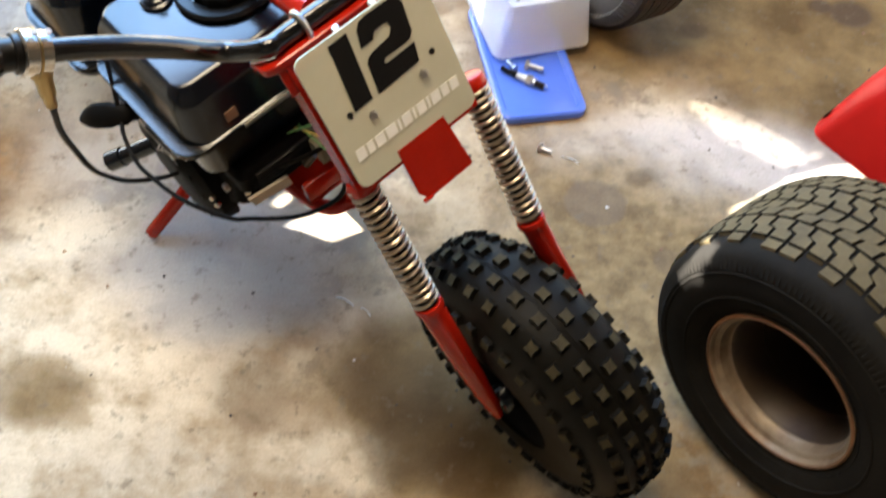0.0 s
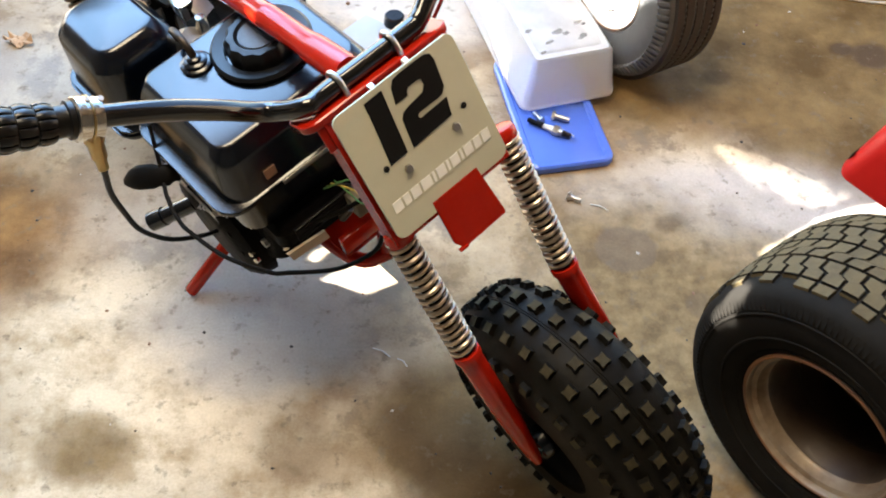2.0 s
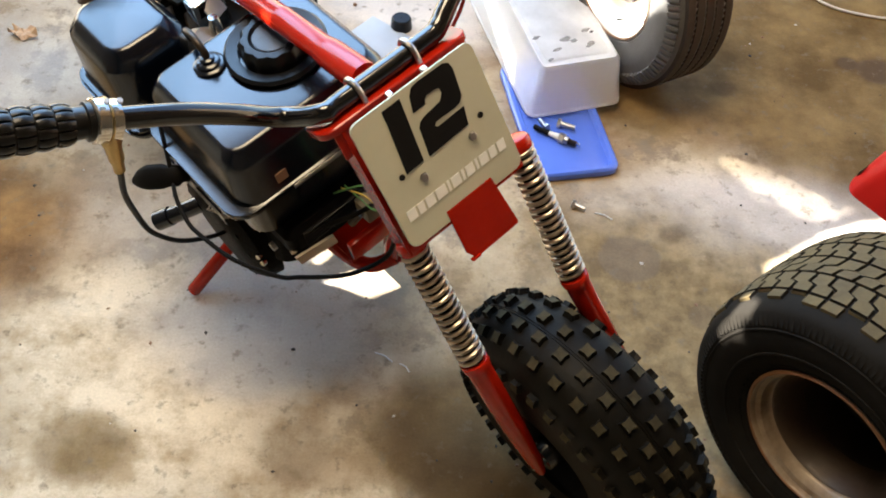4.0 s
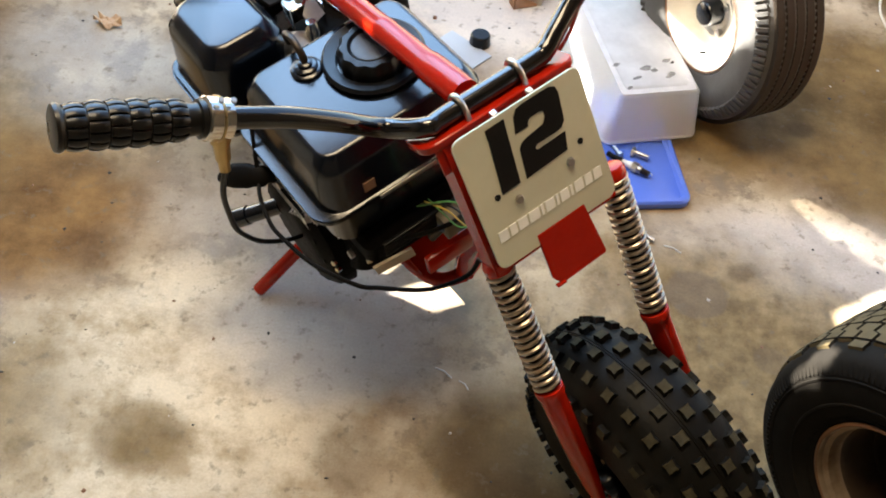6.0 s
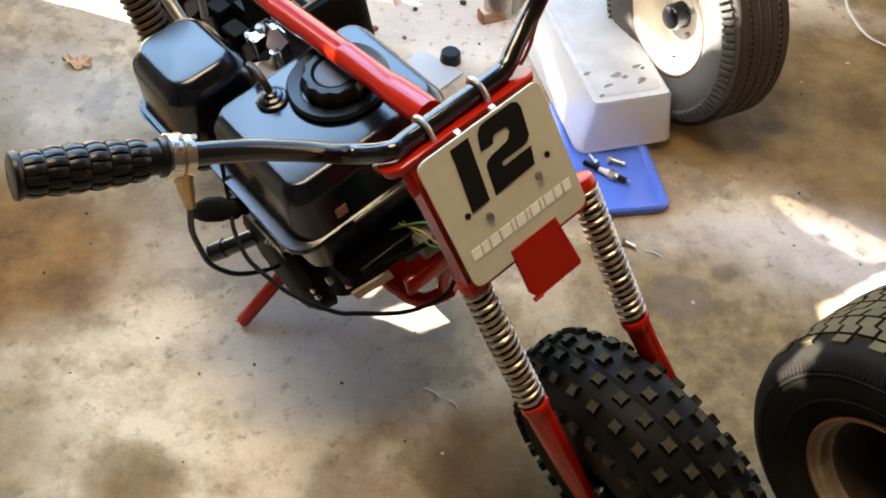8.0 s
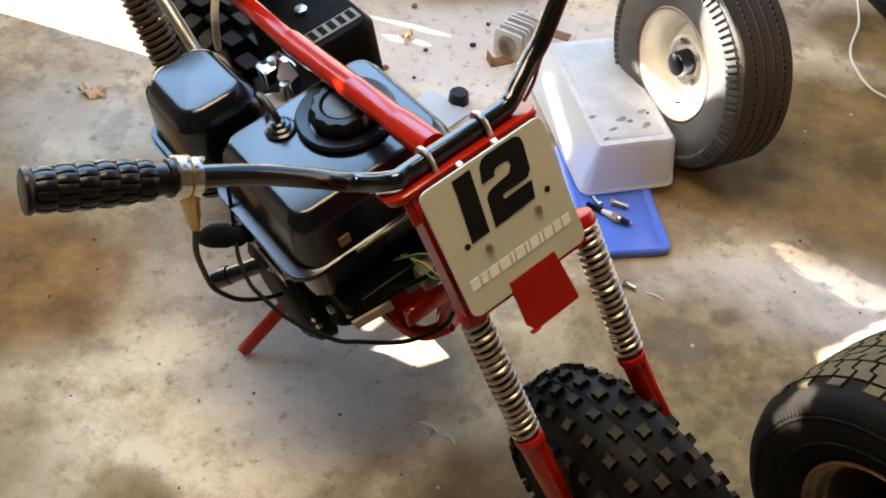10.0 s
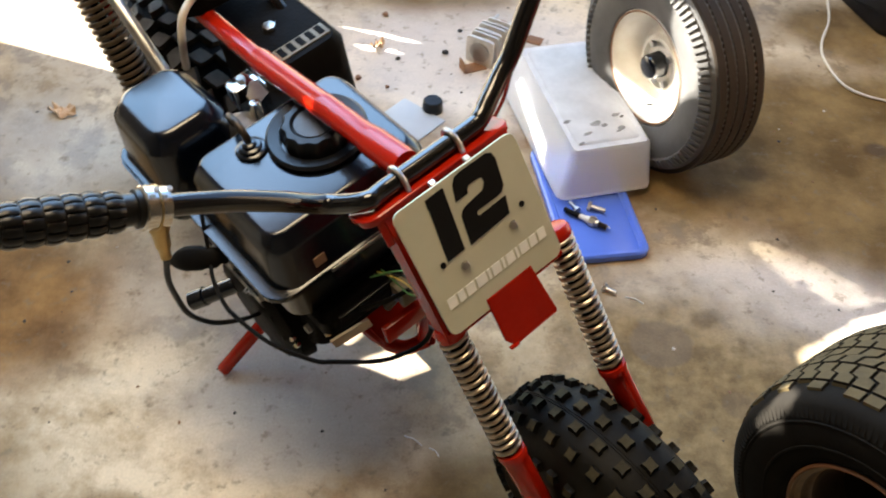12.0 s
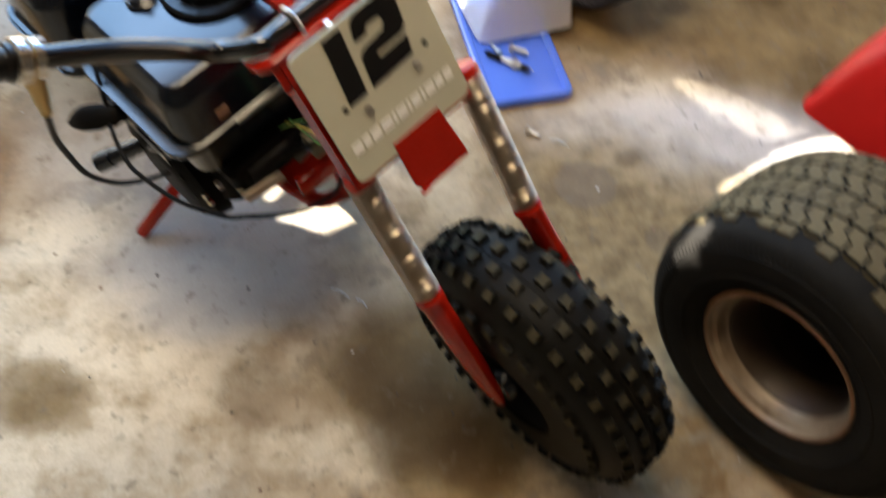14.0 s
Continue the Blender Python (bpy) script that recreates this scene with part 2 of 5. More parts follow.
COIL = material("rusty_coil", (0.095, 0.062, 0.034), 0.5, 0.4, second=(0.030, 0.020, 0.012), scale=40, amount=0.8, bump=0.2)
KNOB_TOP = material("dusty_rubber_lug", (0.062, 0.051, 0.026), 0.8, second=(0.018, 0.015, 0.009), scale=60, amount=0.95, bump=0.3, bump_scale=260, spec=0.12)
TURF = material("turf_rubber", (0.105, 0.078, 0.034), 0.75, second=(0.040, 0.029, 0.013), scale=25, amount=0.8, bump=0.3, bump_scale=160, spec=0.2)
SIDEWALL = material("dull_sidewall", (0.018, 0.0155, 0.012), 0.65, second=(0.005, 0.0045, 0.004), scale=9, amount=0.95, bump=0.2, bump_scale=140, spec=0.04)
BARREL = material("rusty_barrel_in_shade", (0.012, 0.008, 0.005), 0.7, second=(0.035, 0.02, 0.01), scale=14, amount=0.8, bump=0.3, spec=0.1)
BRONZE = material("oily_dark_steel", (0.045, 0.032, 0.022), 0.4, 0.6, second=(0.02, 0.015, 0.01), scale=40, amount=0.7)
DUSTY = material("dusty_black_plastic", (0.045, 0.046, 0.050), 0.45, second=(0.003, 0.003, 0.0035), scale=40, amount=0.8, bump=0.2, bump_scale=300)
GREY_RUBBER = material("weathered_rubber", (0.046, 0.035, 0.025), 0.62, second=(0.016, 0.012, 0.009), scale=12, amount=0.8, bump=0.2, bump_scale=140, spec=0.14)
# sidewall grey is lightened to imitate sky light on the trailer tyre's face
SKY_LIT_RUBBER = material("sky_lit_grey_sidewall", (0.125, 0.120, 0.112), 0.55, second=(0.030, 0.028, 0.025), scale=10, amount=0.7, bump=0.25, bump_scale=120, spec=0.3)
CHROME = material("chrome", (0.75, 0.73, 0.68), 0.14, 1.0, second=(0.55, 0.50, 0.42), scale=40, amount=0.6, rough_var=0.07)
SPRING = material("nickel_spring_wire", (0.46, 0.40, 0.33), 0.36, 1.0, second=(0.28, 0.20, 0.13), scale=60, amount=0.7)
STEEL = material("zinc_steel", (0.50, 0.49, 0.47), 0.35, 1.0, second=(0.32, 0.29, 0.25), scale=50, amount=0.7)
BRASS = material("brass", (0.55, 0.40, 0.18), 0.3, 1.0, second=(0.35, 0.24, 0.10), scale=60, amount=0.6)
PLATE = material("cream_plastic", (0.54, 0.53, 0.41), 0.42, second=(0.42, 0.41, 0.30), scale=14, amount=0.6, bump=0.1, bump_scale=80)
INK = material("black_vinyl", (0.006, 0.006, 0.006), 0.5, scale=30, amount=0.3, spec=0.15)
WHITE_INK = material("white_print", (0.88, 0.88, 0.84), 0.55, second=(0.68, 0.68, 0.62), scale=60, amount=0.5)
WHITE_RIM = material("white_rim_enamel", (0.80, 0.78, 0.72), 0.35, second=(0.50, 0.40, 0.26), scale=14, amount=0.6, bump=0.1)
TAN_RIM = material("rusty_tan_rim", (0.38, 0.31, 0.215), 0.42, 0.25, second=(0.085, 0.038, 0.014), scale=11, amount=1.0, bump=0.25, bump_scale=120)
BROWN_RIM = material("brown_rusty_steel_in_shade", (0.060, 0.036, 0.018), 0.5, 0.2, second=(0.018, 0.010, 0.005), scale=14, amount=0.9, bump=0.3, bump_scale=120)
RUST_LINE = material("orange_rust_edge", (0.27, 0.12, 0.045), 0.6, second=(0.05, 0.026, 0.012), scale=9, amount=1.0, bump=0.2)
RUST = material("rusty_steel", (0.26, 0.12, 0.05), 0.75, second=(0.12, 0.06, 0.03), scale=30, amount=0.8, bump=0.3)
TAN_WOOD = material("bare_aluminium_plate", (0.52, 0.45, 0.34), 0.45, 0.3, second=(0.36, 0.29, 0.20), scale=30, amount=0.7)
CAST_ALUMINIUM = material("cast_aluminium", (0.74, 0.72, 0.68), 0.42, 0.6, second=(0.45, 0.40, 0.33), scale=50, amount=0.8, bump=0.2)
LEAF = material("dry_leaf", (0.42, 0.25, 0.13), 0.7, second=(0.55, 0.38, 0.22), scale=60, amount=0.8, bump=0.2)
WIRE_GREEN = material("green_wire", (0.08, 0.22, 0.06), 0.45)
WIRE_YELLOW = material("yellow_wire", (0.50, 0.34, 0.06), 0.45)
CORD = material("white_cord", (0.60, 0.56, 0.46), 0.6, scale=60, amount=0.6)
HOSE = material("beige_hose", (0.55, 0.48, 0.38), 0.45, scale=40, amount=0.5)
GREY_CARD = material("grey_card", (0.42, 0.45, 0.48), 0.6, second=(0.34, 0.36, 0.38), scale=15, amount=0.5)
BROWN_BIT = material("brown_chip", (0.20, 0.10, 0.05), 0.7, scale=60, amount=0.6)
SMUDGE = material("grey_smudge", (0.30, 0.29, 0.28), 0.7, second=(0.12, 0.115, 0.11), scale=90, amount=1.0)
OLIVE = material("dull_olive_metal", (0.17, 0.145, 0.09), 0.55, second=(0.08, 0.065, 0.04), scale=50, amount=0.8)
DARK_BIT = material("dark_grit", (0.04, 0.035, 0.03), 0.8, scale=60, amount=0.6)
PALE_GRIT = material("pale_grit", (0.46, 0.42, 0.36), 0.7, scale=60, amount=0.5)
WHITE_BIT = material("white_chip", (0.70, 0.68, 0.62), 0.6, scale=60, amount=0.5)


def translucent(name, base, rough, trans, dirt=0.8):
    m = material(name, base, rough, second=tuple(c * dirt for c in base), scale=17, amount=0.9, bump=0.10, bump_scale=60)
    b = m.node_tree.nodes["Principled BSDF"]
    b.inputs["Transmission Weight"].default_value = trans
    b.inputs["IOR"].default_value = 1.12
    return m


FROSTED = translucent("frosted_plastic", (0.96, 0.97, 0.99), 0.38, 0.72, 0.9)
FROSTED_TOP = translucent("dirty_frosted_plastic", (0.94, 0.94, 0.95), 0.40, 0.40, 0.66)
BLUE_PLASTIC = material("blue_plastic", (0.085, 0.165, 0.60), 0.24, second=(0.06, 0.12, 0.46), scale=8, amount=0.5, bump=0.05)


# ---- mesh helpers ----
def put(name, bm, mat, parent=None, label="", smooth=40.0):
    """Link a bmesh as one mesh object, under parent if given."""
    me = bpy.data.meshes.new(name)
    bmesh.ops.recalc_face_normals(bm, faces=bm.faces)
    if smooth:
        for f in bm.faces:
            f.smooth = True
        for e in bm.edges:
            if len(e.link_faces) == 2 and e.calc_face_angle(0) > radians(smooth):
                e.smooth = False
    bm.to_mesh(me)
    bm.free()
    for mm in (mat if isinstance(mat, (list, tuple)) else [mat]):
        me.materials.append(mm)
    ob = new(name, me)
    if parent:
        ob.parent = parent
    if label:
        ob["label"] = label
    return ob


def part(name, bm, mat, parent, label="", smooth=40.0):
    return put(name, bm, mat, parent, label, smooth)


def thing(name, m, label, category, group="", kind=""):
    e = new(name)
    e.empty_display_size = 0.05
    e.matrix_world = m
    return tagged(e, label, category, group, kind)


def ring(bm, centre, xa, ya, r, n, ry=None):
    ry = ry or r
    return [bm.verts.new(centre + xa * (r * math.cos(2 * math.pi * k / n)) + ya * (ry * math.sin(2 * math.pi * k / n))) for k in range(n)]


def bridge(bm, a, b):
    n = len(a)
    for k in range(n):
        bm.faces.new((a[k], a[(k + 1) % n], b[(k + 1) % n], b[k]))


def tube(points, radii, n=14, caps=True, bm=None, flat=1.0):
    """A round bar along points; radii is one number or one for each point."""
    bm = bm or bmesh.new()
    pts = [Vector(p) for p in points]
    rr = radii if isinstance(radii, (list, tuple)) else [radii] * len(pts)
    t0 = (pts[1] - pts[0]).normalized()
    up = t0.orthogonal().normalized()
    last = None
    for i, p in enumerate(pts):
        t = (pts[min(i + 1, len(pts) - 1)] - pts[max(i - 1, 0)]).normalized()
        xa = (up - t * up.dot(t)).normalized()
        up = xa
        ya = t.cross(xa)
        cur = ring(bm, p, xa, ya, rr[i], n, rr[i] * flat)
        if last:
            bridge(bm, last, cur)
        elif caps:
            bm.faces.new(cur[::-1])
        last = cur
    if caps:
        bm.faces.new(last)
    return bm


def smooth_path(points, steps=8):
    """Catmull-Rom through points."""
    p = [Vector(q) for q in points]
    p = [p[0] * 2 - p[1]] + p + [p[-1] * 2 - p[-2]]
    out = []
    for i in range(1, len(p) - 2):
        for k in range(steps):
            t = k / steps
            out.append(0.5 * (2 * p[i] + (p[i + 1] - p[i - 1]) * t + (2 * p[i - 1] - 5 * p[i] + 4 * p[i + 1] - p[i + 2]) * t * t
                              + (3 * p[i] - p[i - 1] - 3 * p[i + 1] + p[i + 2]) * t ** 3))
    out.append(p[-2])
    return out


def lathe(profile, n=48, axis="x", bm=None, closed=False):
    """Turn (offset along the axis, radius) pairs round the axis."""
    bm = bm or bmesh.new()
    ax = {"x": (Vector((1, 0, 0)), Vector((0, 1, 0)), Vector((0, 0, 1))), "z": (Vector((0, 0, 1)), Vector((1, 0, 0)), Vector((0, 1, 0))),
          "y": (Vector((0, 1, 0)), Vector((0, 0, 1)), Vector((1, 0, 0)))}[axis]
    rings = [ring(bm, ax[0] * o, ax[1], ax[2], r, n) for o, r in profile]
    for a, b in zip(rings, rings[1:]):
        bridge(bm, a, b)
    if closed:
        bridge(bm, rings[-1], rings[0])
    return bm


def box(x0, x1, y0, y1, z0, z1, bevel=0.003, seg=2, bm=None, m=None):
    bm = bm or bmesh.new()
    v = [bm.verts.new((x, y, z)) for x in (x0, x1) for y in (y0, y1) for z in (z0, z1)]
    fs = [bm.faces.new([v[i] for i in q]) for q in ((0, 1, 3, 2), (4, 6, 7, 5), (0, 4, 5, 1), (2, 3, 7, 6), (0, 2, 6, 4), (1, 5, 7, 3))]
    if bevel:
        es = list({e for f in fs for e in f.edges})
        r = bmesh.ops.bevel(bm, geom=es, offset=bevel, segments=seg, affect="EDGES", profile=0.5)
        v = list({q for f in r["faces"] for q in f.verts} | {q for q in v if q.is_valid})
    if m:
        bmesh.ops.transform(bm, matrix=m, verts=[q for q in v if q.is_valid])
    return bm


def outline_slab(pts, depth, origin, ex, ey, bevel=0.0, bm=None):
    """A slab with the outline pts (2D), lying in the plane ex, ey, depth thick along ex x ey."""
    bm = bm or bmesh.new()
    o, ex, ey = Vector(origin), Vector(ex), Vector(ey)
    ez = ex.cross(ey).normalized()
    a = [bm.verts.new(o + ex * x + ey * y) for x, y in pts]
    b = [bm.verts.new(o + ex * x + ey * y + ez * depth) for x, y in pts]
    bm.faces.new(a[::-1])
    bm.faces.new(b)
    bridge(bm, a, b)
    if bevel:
        es = [e for e in bm.edges if all(v in b for v in e.verts)]
        bmesh.ops.bevel(bm, geom=es, offset=bevel, segments=2, affect="EDGES")
    return bm


def rounded(x0, x1, y0, y1, r, n=5):
    out = []
    for cx, cy, a0 in ((x1 - r, y1 - r, 0), (x0 + r, y1 - r, 90), (x0 + r, y0 + r, 180), (x1 - r, y0 + r, 270)):
        for k in range(n + 1):
            a = radians(a0 + 90 * k / n)
            out.append((cx + r * math.cos(a), cy + r * math.sin(a)))
    return out


def loft(loops):
    """Skin between outlines of the same count, closed at both ends."""
    bm = bmesh.new()
    rs = [[bm.verts.new(p) for p in lp] for lp in loops]
    for a, b in zip(rs, rs[1:]):
        bridge(bm, a, b)
    bm.faces.new(rs[0][::-1])
    bm.faces.new(rs[-1])
    return bm


def rounded_tub(levels, n=6):
    """levels: (z, x0, x1, y0, y1, corner radius) from bottom to top."""
    return loft([[(x, y, z) for x, y in rounded(x0, x1, y0, y1, r, n)] for z, x0, x1, y0, y1, r in levels])


def helix(p0, p1, r, wire, turns, n=7, per=16):
    p0, p1 = Vector(p0), Vector(p1)
    t = (p1 - p0).normalized()
    xa = t.orthogonal().normalized()
    ya = t.cross(xa)
    pts = []
    for k in range(int(turns * per) + 1):
        a = 2 * math.pi * k / per
        pts.append(p0 + (p1 - p0) * (k / (turns * per)) + xa * r * math.cos(a) + ya * r * math.sin(a))
    return tube(pts, wire, n)


def tyre_profile(R, half, rim, crown=0.35, n=22):
    """Cross-section from bead to bead."""
    out = []
    rm = (R + rim) / 2
    for k in range(n + 1):
        a = math.pi * (1.0 - k / n) * 1.0
        c, s = math.cos(a), math.sin(a)
        x = half * math.copysign(abs(c) ** 0.75, c)
        out.append((x, rim + (R - rim) * max(0.0, s) ** 0.55))
    inner = [(half * 0.80, rim + 0.004), (-half * 0.80, rim + 0.004)]
    return out + inner


def tread_block(bm, R, x, ang, lx, la, h, taper=0.85, slant=0.0, lean=0.0, mat_top=1, hollow=0.0):
    """One lug standing on the tyre (axis x) at angle ang; lx across, la along the tread."""
    c, s = math.cos(ang), math.sin(ang)
    rad = Vector((math.sin(lean), c * math.cos(lean), s * math.cos(lean)))
    tan = Vector((0, -s, c))
    acr = tan.cross(rad).normalized()
    o = Vector((x, c * R, s * R))
    lo, hi = [], []
    for u, v in ((-1, -1), (0, -hollow), (1, -1), (hollow, 0), (1, 1), (0, hollow), (-1, 1), (-hollow, 0)) if hollow else ((-1, -1), (1, -1), (1, 1), (-1, 1)):
        p = acr * (u * lx / 2 + v * slant) + tan * (v * la / 2)
        lo.append(bm.verts.new(o - rad * 0.004 + p))
        hi.append(bm.verts.new(o + rad * h + p * taper))
    n = len(lo)
    for k in range(n):
        bm.faces.new((lo[k], lo[(k + 1) % n], hi[(k + 1) % n], hi[k]))
    f = bm.faces.new(hi)
    f.material_index = mat_top


def crown_at(prof, x):
    """Radius of the outer tyre surface at offset x, and its lean."""
    out = [p for p in prof[:-2]]
    for (xa, ra), (xb, rb) in zip(out, out[1:]):
        if min(xa, xb) <= x <= max(xa, xb):
            k = (x - xa) / (xb - xa) if xb != xa else 0
            return ra + (rb - ra) * k, math.atan2(-(rb - ra) / (xb - xa) if xb != xa else 0, 1)
    return out[len(out) // 2][1], 0


# ---- setting ----
def closed_room():
    """Slab, three unseen walls and a roof; the front is an open garage door, the west wall is added with cut-outs that
    shape the sun patches.
    """
    bm = box(-30, 30, -30, 30, -0.2, 0, bevel=0)
    tagged(put("floor", bm, CONCRETE, smooth=0), "stained tan and grey concrete garage floor", "floor", kind="structure")

    def wall(name, bm, label="plain painted garage wall"):
        tagged(put(name, bm, PLASTER, smooth=0), label, "wall", kind="structure")
    wall("wall_south", box(-2.8, 3.4, -3.2, -3.0, 0, 3.4, bevel=0))
    wall("wall_east", box(3.2, 3.4, -3.0, 2.6, 0, 3.4, bevel=0))
    # cut-outs added to the unseen west boards: each is the outline of the sun's patch on the slab, carried back along
    # the sun to the boards
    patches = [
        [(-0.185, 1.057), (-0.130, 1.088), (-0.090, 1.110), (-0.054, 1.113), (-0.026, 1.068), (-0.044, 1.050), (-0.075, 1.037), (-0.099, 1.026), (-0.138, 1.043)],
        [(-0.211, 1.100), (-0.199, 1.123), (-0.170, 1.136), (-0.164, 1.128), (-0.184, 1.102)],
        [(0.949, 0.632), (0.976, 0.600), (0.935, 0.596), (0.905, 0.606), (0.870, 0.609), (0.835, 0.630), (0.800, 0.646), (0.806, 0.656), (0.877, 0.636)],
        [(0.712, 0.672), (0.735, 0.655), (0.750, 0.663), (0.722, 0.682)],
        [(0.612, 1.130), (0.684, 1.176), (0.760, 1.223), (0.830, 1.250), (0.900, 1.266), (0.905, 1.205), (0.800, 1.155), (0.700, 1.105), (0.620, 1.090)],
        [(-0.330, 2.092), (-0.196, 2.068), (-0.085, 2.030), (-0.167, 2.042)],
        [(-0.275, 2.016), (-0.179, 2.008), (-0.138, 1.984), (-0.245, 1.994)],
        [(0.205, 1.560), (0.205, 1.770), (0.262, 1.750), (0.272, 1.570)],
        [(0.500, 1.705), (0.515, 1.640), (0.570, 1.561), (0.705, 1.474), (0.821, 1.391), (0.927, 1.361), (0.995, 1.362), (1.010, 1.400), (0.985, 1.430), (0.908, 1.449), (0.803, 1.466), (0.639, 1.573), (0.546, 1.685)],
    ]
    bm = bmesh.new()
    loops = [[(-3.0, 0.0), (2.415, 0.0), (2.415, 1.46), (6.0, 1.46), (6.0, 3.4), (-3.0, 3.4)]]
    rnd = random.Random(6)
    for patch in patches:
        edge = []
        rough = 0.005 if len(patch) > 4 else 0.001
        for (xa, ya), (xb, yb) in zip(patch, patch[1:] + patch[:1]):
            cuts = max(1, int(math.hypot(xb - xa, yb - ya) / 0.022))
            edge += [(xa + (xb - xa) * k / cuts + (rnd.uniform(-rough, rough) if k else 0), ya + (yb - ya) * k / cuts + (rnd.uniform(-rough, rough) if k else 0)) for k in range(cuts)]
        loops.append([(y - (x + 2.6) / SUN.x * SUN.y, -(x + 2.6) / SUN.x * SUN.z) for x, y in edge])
    # broken light: small made-up holes that shape it, close together in the middle and sparse towards the edge
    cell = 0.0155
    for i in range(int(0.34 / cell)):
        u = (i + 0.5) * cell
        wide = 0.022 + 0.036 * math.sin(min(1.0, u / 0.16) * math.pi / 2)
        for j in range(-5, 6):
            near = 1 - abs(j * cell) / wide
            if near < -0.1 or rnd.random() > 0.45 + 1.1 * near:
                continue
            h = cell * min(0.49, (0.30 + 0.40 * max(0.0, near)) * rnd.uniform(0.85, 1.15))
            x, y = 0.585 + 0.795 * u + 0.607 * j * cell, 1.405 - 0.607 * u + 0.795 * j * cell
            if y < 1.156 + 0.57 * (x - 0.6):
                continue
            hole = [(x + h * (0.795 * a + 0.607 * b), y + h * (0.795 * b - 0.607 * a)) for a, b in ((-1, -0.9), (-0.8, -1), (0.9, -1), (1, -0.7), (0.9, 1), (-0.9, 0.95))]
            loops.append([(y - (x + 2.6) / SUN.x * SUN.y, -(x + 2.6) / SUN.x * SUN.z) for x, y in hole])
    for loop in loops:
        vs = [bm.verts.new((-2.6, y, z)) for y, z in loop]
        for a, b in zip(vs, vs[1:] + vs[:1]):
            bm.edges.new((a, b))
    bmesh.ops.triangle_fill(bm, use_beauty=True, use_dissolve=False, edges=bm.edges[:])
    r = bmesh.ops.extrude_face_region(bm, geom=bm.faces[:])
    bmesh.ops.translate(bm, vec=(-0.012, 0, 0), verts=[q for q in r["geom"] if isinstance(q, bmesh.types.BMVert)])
    wall("west_sun_mask", bm, "added thin board wall with cut-outs shaping the sun patches")
    tagged(put("ceiling", box(-2.8, 3.4, -3.2, 1.82, 3.4, 3.5, bevel=0), PLASTER, smooth=0), "plain dull garage ceiling", "ceiling", kind="structure")


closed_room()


def fill_lamp_housing():
    """Unseen housing added round the made-up warm fill lamp above."""
    p = thing("fill_lamp_housing", pose(-0.60, 0.85, 2.905), "wide housing hung on rods under the roof, added for the fill lamp", "lamp")
    part("housing", box(-0.64, 0.64, -0.44, 0.44, 0.03, 0.095, 0.01), WHITE_RIM, p)
    for x in (-0.5, 0.5):
        part("hanger", tube([(x, 0, 0.09), (x, 0, 0.494)], 0.006, 8), STEEL, p)
    for a, b, c, d in ((-0.64, 0.64, -0.44, -0.42), (-0.64, 0.64, 0.42, 0.44), (-0.64, -0.62, -0.42, 0.42), (0.62, 0.64, -0.42, 0.42)):
        part("rim", box(a, b, c, d, 0.0, 0.03, 0.003), WHITE_RIM, p)


fill_lamp_housing()


# ---- minibike ----
BIKE = Matrix(((0.73269, -0.66193, -0.15813, 0.20127), (0.64704, 0.74956, -0.13965, 0.66870), (0.21097, 0.0, 0.97749, 0.21774), (0, 0, 0, 1)))
RAKE = Vector((0, 0.44123, 0.89739))      # steering axis, upwards
BACK = Vector((0, 0.89739, -0.44123))     # backwards, square to it


